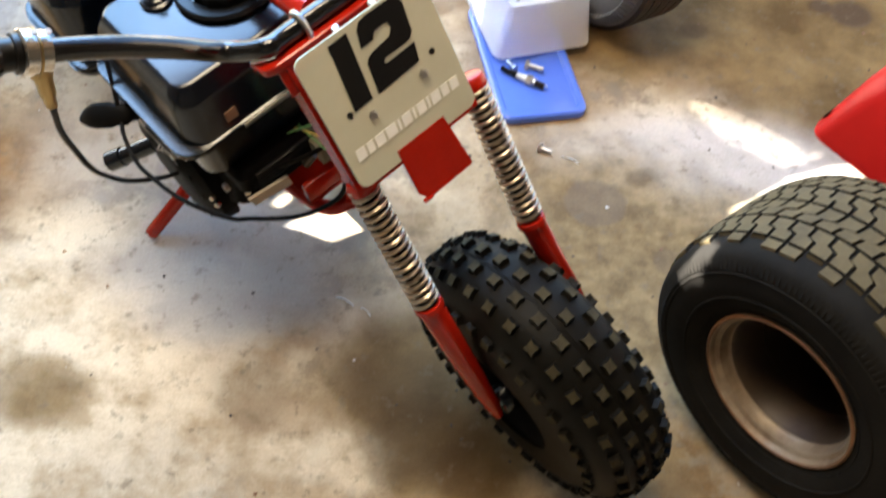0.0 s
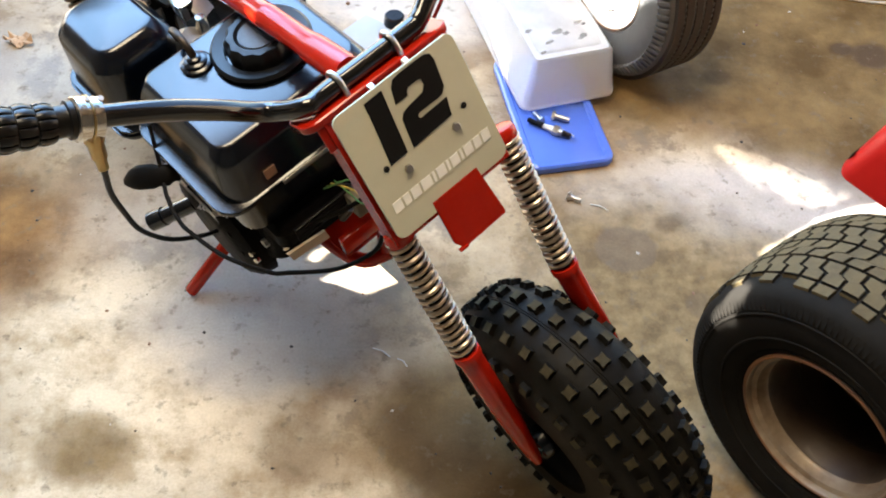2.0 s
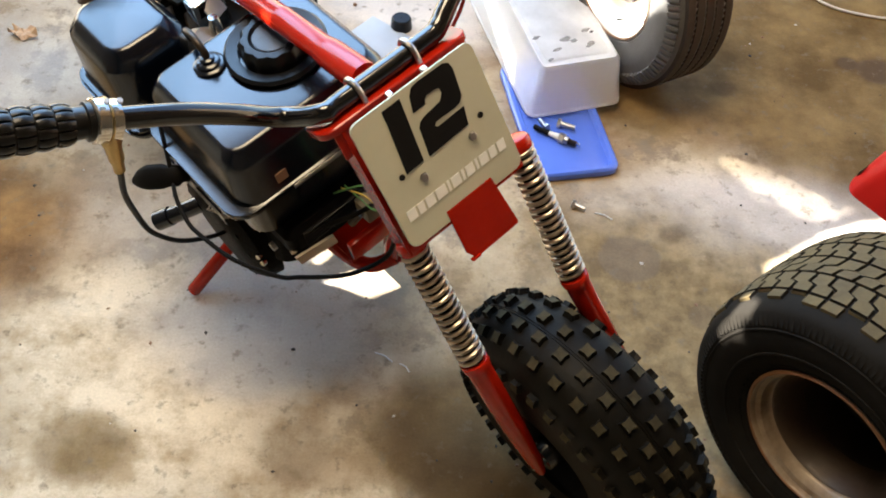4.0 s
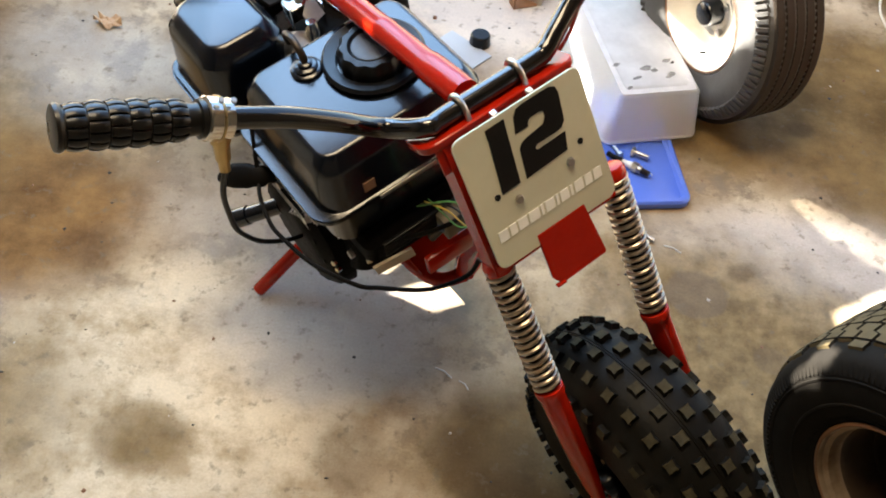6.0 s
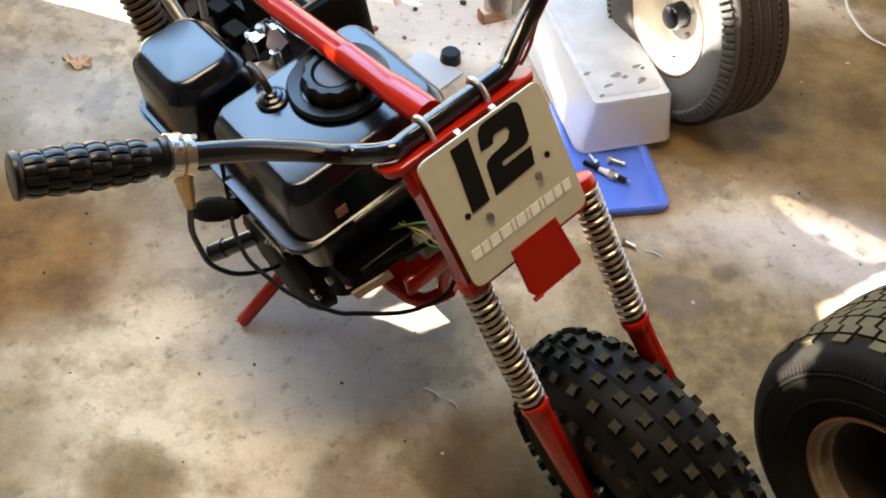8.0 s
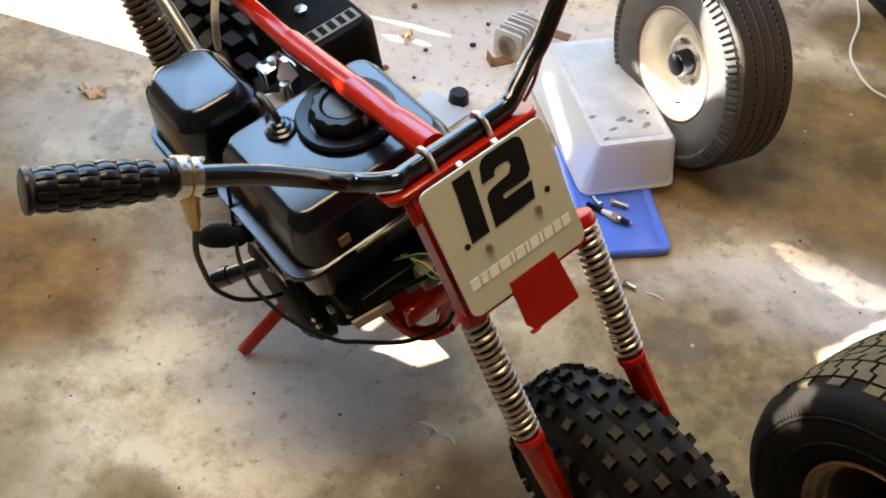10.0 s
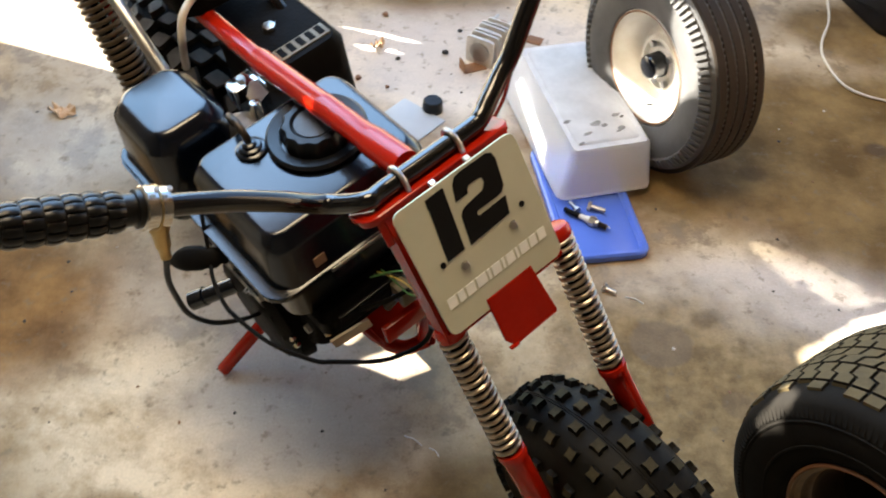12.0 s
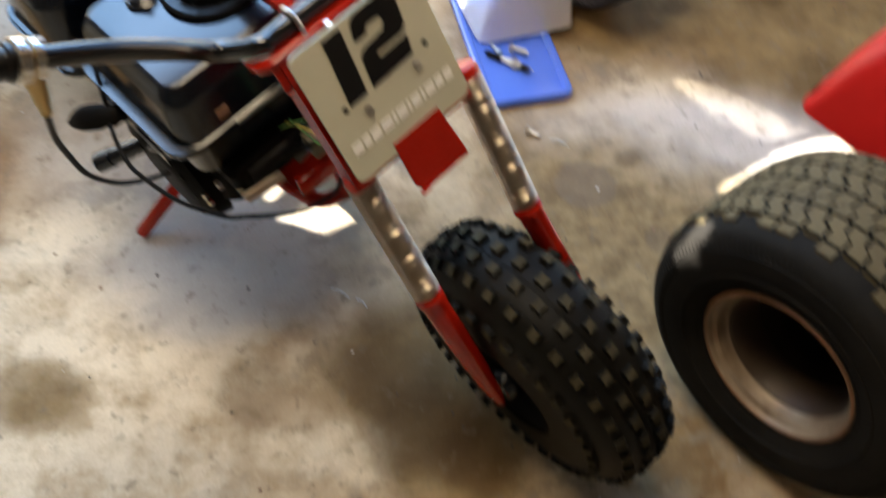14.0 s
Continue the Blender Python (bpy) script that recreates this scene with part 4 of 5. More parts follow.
    # two thin steel strips imitate reflections along the flange's front edge
    for k in range(2):
        part("edge_glint_strip", box(-0.118, 0.062, 0.3722, 0.3745, 0.3022 + 0.0040 * k, 0.3040 + 0.0040 * k, 0), STEEL, tank, "steel strip imitating a bright edge reflection")
    part("tank_sticker", box(-0.134, -0.118, 0.3785, 0.3805, 0.322, 0.338, 0), BROWN_BIT, tank, "small worn sticker")
    part("cap_collar", lathe([(0.386, 0.040), (0.388, 0.062), (0.397, 0.066), (0.401, 0.062), (0.398, 0.048)], 40, "z"), BLACK_PLASTIC, tank).location = (-0.030, 0.495, 0)
    cap = lathe([(0.386, 0.010), (0.388, 0.044), (0.410, 0.043), (0.416, 0.038), (0.4165, 0.030), (0.413, 0.026), (0.413, 0.001)], 48, "z")
    for v in cap.verts:
        a = math.atan2(v.co.y, v.co.x)
        if math.hypot(v.co.x, v.co.y) > 0.036:
            k = 1 + 0.045 * math.cos(12 * a)
            v.co.x *= k
            v.co.y *= k
    cap_part = part("fuel_cap", cap, BLACK_PLASTIC, tank, "black fluted fuel cap")
    cap_part.location = (-0.030, 0.495, 0)
    part("cap_top", lathe([(0.4128, 0.0255), (0.4142, 0.0250), (0.4146, 0.001)], 32, "z"), DUSTY, cap_part, "dusty grey cap top")
    for r, z in ((0.0205, 0.394), (0.0155, 0.399), (0.0095, 0.404)):
        part("vent_boss", lathe([(0.388, r), (z, r), (z + 0.002, r - 0.003), (z + 0.002, 0.001)], 28, "z"), BLACK_SATIN, tank).location = (-0.105, 0.535, 0)
    part("vent_pipe", tube(smooth_path([(-0.104, 0.535, 0.398), (-0.104, 0.540, 0.416), (-0.103, 0.560, 0.424), (-0.100, 0.585, 0.412), (-0.094, 0.597, 0.385)], 6), 0.0050, 10), BRONZE, tank)
    # air cleaner
    ac = part("air_cleaner", rounded_tub([(0.255, -0.195, -0.085, 0.635, 0.765, 0.02), (0.262, -0.215, -0.070, 0.613, 0.785, 0.026), (0.279, -0.217, -0.068, 0.611, 0.787, 0.026), (0.280, -0.216, -0.069, 0.612, 0.786, 0.026), (0.2805, -0.210, -0.075, 0.618, 0.780, 0.024), (0.283, -0.208, -0.076, 0.620, 0.779, 0.024),
                                          (0.358, -0.203, -0.080, 0.627, 0.775, 0.036), (0.365, -0.2015, -0.0815, 0.6285, 0.7735, 0.035),
                                          (0.3845, -0.188, -0.095, 0.642, 0.760, 0.028), (0.3868, -0.1845, -0.0985, 0.6455, 0.7565, 0.025), (0.3878, -0.180, -0.103, 0.650, 0.752, 0.021)]), BLACK_SATIN, eng, "black plastic air cleaner box", smooth=24)
    part("cover_band", rounded_tub([(0.270, -0.2195, -0.0665, 0.6085, 0.7885, 0.031), (0.273, -0.2195, -0.0665, 0.6085, 0.7885, 0.031)]), BLACK_SATIN, ac)
    # carburettor and bright linkage
    part("carburettor", tube([(-0.075, 0.660, 0.300), (-0.075, 0.635, 0.330), (-0.068, 0.622, 0.345)], [0.022, 0.024, 0.018], 14), STEEL, eng, "bright metal carburettor")
    part("clamp_band", box(-0.053, -0.016, 0.670, 0.698, 0.356, 0.359, 0.001), CHROME, eng, "bent bright metal clamp")
    part("clamp_leg", box(-0.056, -0.053, 0.672, 0.696, 0.325, 0.359, 0.001), CHROME, eng)
    part("clamp_leg", box(-0.016, -0.013, 0.655, 0.690, 0.315, 0.359, 0.001), CHROME, eng)
    part("clamp_screw", tube([(-0.035, 0.684, 0.356), (-0.035, 0.684, 0.366)], 0.006, 6), STEEL, eng, smooth=30)
    part("throttle_stop", tube([(-0.050, 0.628, 0.335), (-0.047, 0.630, 0.350), (-0.046, 0.631, 0.364)], [0.010, 0.010, 0.007], 12), CHROME, eng)
    part("linkage_plate", outline_slab([(0, 0), (0.026, 0.004), (0.022, 0.030), (0.010, 0.036), (-0.004, 0.022)], 0.003, (-0.044, 0.640, 0.345), (1, 0.2, 0), (0.1, 0.75, 0.5)), STEEL, eng)
    for k in range(5):
        part("head_fin", box(-0.050, 0.040, 0.605 + 0.0, 0.700, 0.235 + k * 0.017, 0.240 + k * 0.017, 0.001), BLACK_DULL, eng)
    # recoil side, control lever and knob
    part("recoil_cover", lathe([(-0.158, 0.100), (-0.180, 0.096), (-0.192, 0.080), (-0.196, 0.050), (-0.196, 0.001)], 44, "x"), BLACK_DULL, eng).location = (0, 0.530, 0.115)
    for k in range(14):
        a = 2 * math.pi * k / 14
        part("cooling_slot", box(-0.1925, -0.1880, -0.004, 0.004, 0.058, 0.082, 0.001), BLACK_DULL, eng).matrix_local = Matrix.Translation((0, 0.530, 0.115)) @ Matrix.Rotation(a, 4, "X")
    part("control_lever", tube(smooth_path([(-0.190, 0.505, 0.275), (-0.215, 0.520, 0.282), (-0.240, 0.548, 0.276), (-0.256, 0.570, 0.262)], 5), [0.009] * 4 + [0.014] * 3 + [0.0165] * 4 + [0.015, 0.0135, 0.011, 0.008, 0.004], 14, flat=0.36), RUBBER, eng, "black plastic control lever")
    part("switch_barrel", tube([(-0.190, 0.575, 0.135), (-0.232, 0.603, 0.118), (-0.233, 0.604, 0.1175), (-0.252, 0.617, 0.110)], [0.013, 0.013, 0.015, 0.015], 18), BLACK_SATIN, eng)
    part("control_bracket", outline_slab([(0, 0), (0.13, 0.0), (0.14, 0.018), (0.01, 0.022)], 0.003, (-0.202, 0.43, 0.245), (0, 1, 0.02), (0, 0, 1)), BLACK_PLASTIC, eng)
    for y, z in ((0.44, 0.258), (0.50, 0.270), (0.545, 0.262), (0.43, 0.205), (0.405, 0.185), (0.47, 0.225)):
        bolt(eng, (-0.196 if z > 0.24 else -0.164, y, z), (-1, 0, 0), 0.0065, 0.006)
    for y, z in ((0.408, 0.190), (0.404, 0.172), (0.406, 0.150)):
        bolt(eng, (-0.145, y - 0.002, z), (-0.3, -1, 0), 0.005, 0.004, CHROME)
    for p, q, r in (((-0.184, 0.501, 0.268), (-0.187, 0.484, 0.262), 0.0042), ((-0.190, 0.480, 0.258), (-0.178, 0.460, 0.252), 0.0034), ((-0.178, 0.452, 0.248), (-0.174, 0.444, 0.246), 0.0050)):
        part("governor_link", tube([p, q], r, 10), CHROME, eng, "bright governor linkage")
    part("governor_spring", helix((-0.206, 0.470, 0.252), (-0.186, 0.436, 0.242), 0.0034, 0.0009, 9, 5, 10), STEEL, eng)
    part("mount_plate", outline_slab([(-0.160, 0.201), (-0.100, 0.190), (-0.097, 0.171), (-0.156, 0.182)], 0.004, (0, 0.360, 0), (1, 0, 0), (0, 0, 1)), TAN_WOOD, eng, "bare tan metal mounting plate")
    for k in range(5):
        part("shroud_rib", box(-0.135, 0.045, 0.3625, 0.3675, 0.197 + 0.006 * k, 0.1995 + 0.006 * k, 0.001), BLACK_PLASTIC, eng)
    part("ignition_coil", box(-0.055, -0.010, 0.335, 0.362, 0.190, 0.222, 0.003), OLIVE, eng, "dull metal ignition coil")
    part("coil_lead", tube(smooth_path([(-0.030, 0.340, 0.218), (-0.050, 0.325, 0.240), (-0.080, 0.335, 0.235), (-0.105, 0.360, 0.215)], 6), 0.0035, 8), RUBBER, eng)
    part("coil_clip", tube([(-0.075, 0.345, 0.205), (-0.062, 0.338, 0.222)], 0.006, 10), BRONZE, eng)
    part("frame_bracket", box(-0.092, -0.018, 0.335, 0.345, 0.140, 0.175, 0.002), RED, bike)
    for y, z in ((0.440, 0.136), (0.447, 0.122), (0.433, 0.127)):
        bolt(eng, (-0.180, y, z), (-1, -0.3, 0.3), 0.0045, 0.006, CHROME)
    part("shroud", rounded_tub([(0.188, -0.150, 0.060, 0.372, 0.430, 0.012), (0.196, -0.158, 0.066, 0.366, 0.43, 0.014), (0.222, -0.158, 0.066, 0.366, 0.43, 0.014), (0.230, -0.150, 0.060, 0.374, 0.43, 0.012)]), BLACK_DULL, eng)
    for k, mm in enumerate((WIRE_GREEN, WIRE_YELLOW, BLACK_PLASTIC, WIRE_GREEN)):
        part("wire", tube(smooth_path([(-0.055 - 0.006 * k, 0.372, 0.245), (-0.060, 0.325 - 0.01 * k, 0.265 + 0.02 * k), (-0.062 + 0.01 * k, 0.285, 0.285 - 0.008 * k), (-0.040, 0.250 + 0.008 * k, 0.320)], 6), 0.0012, 6), mm, eng)
    # silencer
    mf = part("silencer", rounded_tub([(0.185, 0.020, 0.126, 0.675, 0.870, 0.02), (0.195, 0.012, 0.134, 0.665, 0.880, 0.028), (0.330, 0.012, 0.134, 0.665, 0.880, 0.028), (0.345, 0.022, 0.124, 0.676, 0.868, 0.02)]), BLACK_DULL, eng, "black box silencer with louvre slots")
    guard = part("guard_plate", box(0.030, 0.118, 0.686, 0.712, 0.344, 0.3475, 0.001), OLIVE, mf, "dull tan slotted guard plate")
    for k in range(5):
        part("slot", box(0.036 + 0.0165 * k, 0.046 + 0.0165 * k, 0.690, 0.709, 0.3470, 0.3482, 0), BLACK_DULL, guard)
    bolt(mf, (0.06, 0.76, 0.345), (0, 0, 1), 0.010, 0.006)
    bolt(mf, (0.11, 0.80, 0.345), (0, 0, 1), 0.007, 0.005)
    return bike


minibike()


# ---- mower beside the bike ----
def wheel_frame(x, y, z, yaw):
    """Wheel pose with its axle along local x, facing yaw degrees."""
    return pose(x, y, z, 0, 0, yaw)


def mower():
    R, half = 0.229, 0.100
    m = thing("lawn_mower", wheel_frame(0.592, 0.692, R, 217.7), "red riding mower with a worn turf tyre", "mower")
    half_prof = [(0, 0.2245), (0.03, 0.2243), (0.055, 0.2232), (0.075, 0.2205), (0.088, 0.2160), (0.097, 0.2085), (0.103, 0.196), (0.1065, 0.178), (0.1065, 0.160), (0.103, 0.142), (0.096, 0.126), (0.090, 0.117), (0.080, 0.112)]
    prof = half_prof[::-1] + [(-x * 1.32, r) for x, r in half_prof[1:]] + [(-0.080, 0.110), (0.060, 0.110)]
    wheel = new("wheel")
    wheel.parent = m
    tyre = part("tyre", lathe(prof, 80, "x", closed=True), SIDEWALL, wheel, "weathered turf tyre")
    bm = bmesh.new()
    # staggered slanted blocks with a kink half way across, and narrow grooves
    n, g = 50, 0.0036
    pitch = 2 * math.pi / n
    bounds = (-0.130, -0.104, -0.066, -0.024, 0.020, 0.064, 0.099)
    rnd = random.Random(21)

    def on_tread(x, a, h):
        r, lean = crown_at(prof, x)
        x, r = x + math.sin(lean) * h, r + math.cos(lean) * h
        return bm.verts.new((x, r * math.cos(a), r * math.sin(a)))
    for row, (xa, xb) in enumerate(zip(bounds, bounds[1:])):
        slope = (0.0, 0.75, -0.55, 0.75, -0.55, 0.25)[row] * pitch
        for k in range(n):
            a0 = (k + 0.42 * row) * pitch
            wide = pitch - g / 0.224
            xm = (xa + xb) / 2 + rnd.uniform(-0.002, 0.002)
            left = [(xa + g / 2, a0), (xm - 0.001, a0 + slope * 0.12), (xm + 0.004, a0 + slope * 0.88), (xb - g / 2, a0 + slope)]
            lo = [on_tread(x, a, -0.001) for x, a in left] + [on_tread(x, a + wide, -0.001) for x, a in left[::-1]]
            inset = [(xa + g / 2 + 0.0006, a0 + 0.004), (xm - 0.001, a0 + slope * 0.12 + 0.004), (xm + 0.004, a0 + slope * 0.88 + 0.004), (xb - g / 2 - 0.0006, a0 + slope + 0.004)]
            hi = [on_tread(x, a, 0.0044) for x, a in inset] + [on_tread(x, a + wide - 0.008, 0.0044) for x, a in inset[::-1]]
            for q in range(8):
                bm.faces.new((lo[q], lo[(q + 1) % 8], hi[(q + 1) % 8], hi[q]))
            for q in range(3):
                bm.faces.new((hi[q], hi[q + 1], hi[6 - q], hi[7 - q])).material_index = 1
    td = part("tread", bm, [SIDEWALL, TURF], tyre, "worn turf tread blocks", smooth=0)
    td["kind"] = "stuff"
    part("rim", lathe([(0.086, 0.119), (0.093, 0.1185), (0.0955, 0.1155), (0.0945, 0.1130), (0.090, 0.1115), (0.086, 0.1110), (0.082, 0.1050), (0.070, 0.1030), (0.066, 0.1015), (0.064, 0.0995), (0.064, 0.106), (0.070, 0.113)], 64, "x", closed=True), TAN_RIM, wheel, "rusty tan steel rim")
    # inner rim parts get darker colours inwards, painting the shade of the recess
    part("drop_centre", lathe([(0.0645, 0.1000), (0.060, 0.0960), (0.048, 0.0945), (0.043, 0.0915), (0.020, 0.0900), (0.012, 0.0870), (0.010, 0.0870), (0.010, 0.100), (0.060, 0.104)], 64, "x", closed=True), BROWN_RIM, wheel, "rust-brown drop centre darkened for recess shade")
    part("bead_line", lathe([(0.0935, 0.1192), (0.0962, 0.1165), (0.0962, 0.1148), (0.0940, 0.1128)], 64, "x"), RUST_LINE, wheel, "rust line on the rim edge")
    part("barrel", lathe([(0.011, 0.0875), (0.006, 0.084), (-0.050, 0.082), (-0.056, 0.001), (-0.062, 0.001), (-0.060, 0.09), (-0.09, 0.112), (-0.09, 0.116), (0, 0.1)], 48, "x"), BARREL, wheel, "inside of the rim, near black for its shade")
    part("wheel_disc", lathe([(-0.052, 0.088), (-0.050, 0.070), (-0.040, 0.055), (-0.040, 0.001), (-0.060, 0.001), (-0.060, 0.088)], 40, "x", closed=True), BLACK_DULL, wheel, "wheel centre in near-black recess shade")
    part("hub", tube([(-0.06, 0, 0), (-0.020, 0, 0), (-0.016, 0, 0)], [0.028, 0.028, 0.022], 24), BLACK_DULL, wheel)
    for r, x in ((0.150, 0.1052), (0.186, 0.1055)):
        part("sidewall_ring", lathe([(x - 0.003, r + 0.0035), (x + 0.0010, r + 0.0012), (x + 0.0010, r - 0.0012), (x - 0.003, r - 0.0035)], 80, "x"), SIDEWALL, tyre)
    bm = bmesh.new()
    for k in range(150):
        tread_block(bm, 0.200, 0.1005, 2 * math.pi * k / 150, 0.020, 0.0036, 0.0012, 0.9, lean=1.05, mat_top=0)
    sr = part("shoulder_rib", bm, [SIDEWALL], tyre, smooth=0)
    sr["kind"] = "stuff"
    inv = m.matrix_world.inverted()
    # hood corner inboard of the tyre
    hood = part("hood", rounded_tub([(0.095, -0.90, -0.225, -0.235, 0.62, 0.020), (0.103, -0.91, -0.212, -0.248, 0.63, 0.026), (0.112, -0.91, -0.212, -0.248, 0.63, 0.026), (0.20, -0.90, -0.235, -0.225, 0.61, 0.04),
                                     (0.30, -0.88, -0.265, -0.19, 0.58, 0.06), (0.335, -0.86, -0.30, -0.155, 0.55, 0.06), (0.345, -0.82, -0.34, -0.11, 0.50, 0.06)]), RED_MOWER, m, "red painted mower hood")
    part("scuff", outline_slab([(0, 0), (0.030, 0.004), (0.036, 0.018), (0.012, 0.026), (-0.004, 0.012)], 0.0008, (-0.262, -0.2445, 0.118), (1, 0, 0), (0, 0.24, 0.97)), BLACK_DULL, hood, "dark scuff on the corner")
    thing_part_world("axle", tube([(0.60, 0.70, R), (1.2, 1.15, R)], 0.018, 12), BLACK_DULL, m, inv)
    return m


def thing_part_world(name, bm, mat, parent, inv, label=""):
    """A part given in world places."""
    bmesh.ops.transform(bm, matrix=inv, verts=bm.verts)
    return part(name, bm, mat, parent, label)


mower()


# ---- trailer wheel ----
def trailer_wheel():
    R = 0.222
    m = thing("trailer_wheel", wheel_frame(0.402, 1.697, R, 208.3), "white-rimmed trailer wheel with a ribbed tyre, standing on the floor", "wheel")
    prof = [(0.050, 0.114), (0.062, 0.122), (0.070, 0.150), (0.071, 0.172), (0.066, 0.196), (0.058, 0.209), (0.050, 0.215), (0.02, 0.219), (0, 0.220), (-0.02, 0.219), (-0.05, 0.215), (-0.058, 0.209), (-0.066, 0.196), (-0.071, 0.172), (-0.07, 0.15), (-0.062, 0.122), (-0.05, 0.114), (-0.046, 0.118), (0.046, 0.118)]
    tyre = part("tyre", lathe(prof, 80, "x", closed=True), SKY_LIT_RUBBER, m, "grey weathered ribbed tyre")
    for x in (-0.044, -0.022, 0.0, 0.022, 0.044):
        part("tread_rib", lathe([(x - 0.0085, 0.212), (x - 0.008, 0.2225), (x + 0.008, 0.2225), (x + 0.0085, 0.212)], 80, "x"), GREY_RUBBER, tyre)
    bm = bmesh.new()
    for k in range(90):
        for s in (-1, 1):
            tread_block(bm, 0.197, s * 0.0655, 2 * math.pi * k / 90, 0.026, 0.0080, 0.0042, 0.9, lean=s * 1.05, mat_top=0)
    for k in range(110):
        for x in (-0.033, -0.011, 0.011, 0.033):
            tread_block(bm, 0.2145, x, 2 * math.pi * (k + (0.5 if x > 0 else 0)) / 110, 0.006, 0.006, 0.0065, 0.9, slant=0.003, mat_top=0)
    sd = part("sidewall_rib", bm, [SKY_LIT_RUBBER, SKY_LIT_RUBBER], tyre, smooth=0)
    sd["kind"] = "stuff"
    part("rim", lathe([(0.056, 0.120), (0.061, 0.116), (0.058, 0.111), (0.048, 0.106), (0.024, 0.100), (0.010, 0.092), (0.004, 0.078), (0.012, 0.066), (0.016, 0.056), (0.016, 0.030), (0.010, 0.030), (-0.01, 0.07), (-0.05, 0.106), (-0.06, 0.116), (-0.056, 0.12), (0.0, 0.104)], 64, "x", closed=True), WHITE_RIM, m, "white enamelled rim with rust at the edge")
    part("rust_ring", lathe([(0.0612, 0.1175), (0.0622, 0.1160), (0.0600, 0.1135)], 64, "x"), RUST, m, "rust round the rim edge")
    part("hub_flange", lathe([(0.008, 0.062), (0.020, 0.060), (0.026, 0.056), (0.026, 0.050), (0.016, 0.046), (0.014, 0.036), (0.020, 0.030), (0.022, 0.001)], 32, "x"), WHITE_RIM, m)
    part("hub_cap", lathe([(0.016, 0.030), (0.020, 0.027), (0.046, 0.026), (0.052, 0.024), (0.055, 0.020), (0.055, 0.001)], 28, "x"), BLACK_SATIN, m, "black grease cap")
    for k in range(4):
        a = math.pi / 4 + k * math.pi / 2
        bolt(m, (0.020, 0.043 * math.cos(a), 0.043 * math.sin(a)), (1, 0, 0), 0.008, 0.009, STEEL, "lug_nut")
    part("valve_stem", tube([(0.03, 0.020, -0.088), (0.046, 0.019, -0.082)], 0.0028, 8), RUBBER, m)
    part("axle_stub", tube([(-0.16, 0, 0), (0.01, 0, 0)], 0.018, 14), RUST, m)
    return m


trailer_wheel()


# ---- box, lid and parts ----
def storage_box():
    a, b, d = Vector((0.2104, 1.5152, 0)), Vector((0.3731, 1.564, 0)), Vector((0.258, 1.910, 0))
    yaw = math.degrees(math.atan2((b - a).y, (b - a).x))
    W, L = (b - a).length, 0.365
    m = thing("storage_box", pose(a.x, a.y, 0.022, 0, 0, yaw), "upside-down frosted plastic storage box with dirty marks", "box")
    H, t = 0.096, 0.0025
    outer = [(0.0, -0.030, W + 0.007, -0.033, L + 0.014, 0.022), (0.005, -0.030, W + 0.007, -0.033, L + 0.014, 0.022), (0.006, -0.028, W + 0.006, -0.031, L + 0.012, 0.02), (0.030, -0.022, W + 0.005, -0.024, L + 0.011, 0.02), (H - 0.006, -0.002, W + 0.002, -0.003, L + 0.002, 0.014), (H, 0.004, W - 0.004, 0.003, L - 0.004, 0.010)]
    loops = [[(x, y, z) for x, y in rounded(x0, x1, y0, y1, r, 5)] for z, x0, x1, y0, y1, r in outer]
    inner = [[(x, y, z - t) for x, y in rounded(x0 + t, x1 - t, y0 + t, y1 - t, r - 0.001, 5)] for z, x0, x1, y0, y1, r in outer[1:-1]]
    bm = bmesh.new()
    rs = [[bm.verts.new(p) for p in lp] for lp in loops]
    ri = [[bm.verts.new(p) for p in lp] for lp in inner]
    for p, q in zip(rs, rs[1:]):
        bridge(bm, p, q)
    for p, q in zip(ri, ri[1:]):
        bridge(bm, q, p)
    bridge(bm, ri[0], rs[0])
    part("body", bm, FROSTED, m, "frosted clear plastic sides")
    part("base_panel", rounded_tub([(H - 0.002, 0.004, W - 0.004, 0.003, L - 0.004, 0.010), (H + 0.001, 0.005, W - 0.005, 0.004, L - 0.005, 0.010)]), FROSTED_TOP, m, "scuffed grey plastic bottom")
    part("foot_ridge", rounded_tub([(H + 0.001, 0.016, W - 0.016, 0.018, L - 0.018, 0.012), (H + 0.0035, 0.020, W - 0.020, 0.022, L - 0.022, 0.010)]), FROSTED_TOP, m)
    rnd = random.Random(8)
    for x, y, s in ((0.095, 0.080, 0.017), (0.104, 0.060, 0.012), (0.145, 0.085, 0.012), (0.152, 0.068, 0.007), (0.130, 0.022, 0.013), (0.118, 0.014, 0.008), (0.060, 0.050, 0.012), (0.045, 0.130, 0.010), (0.030, 0.020, 0.009)):
        pts = [(x + s * rnd.uniform(0.5, 1.1) * math.cos(k * 0.8), y + s * rnd.uniform(0.4, 0.9) * math.sin(k * 0.8)) for k in range(8)]
        part("dirt_mark", outline_slab(pts, 0.0006, (0, 0, H + 0.0034), (1, 0.3, 0), (-0.2, 0.6, 0)), SMUDGE if s > 0.0075 else DARK_BIT, m, smooth=0)
    return m


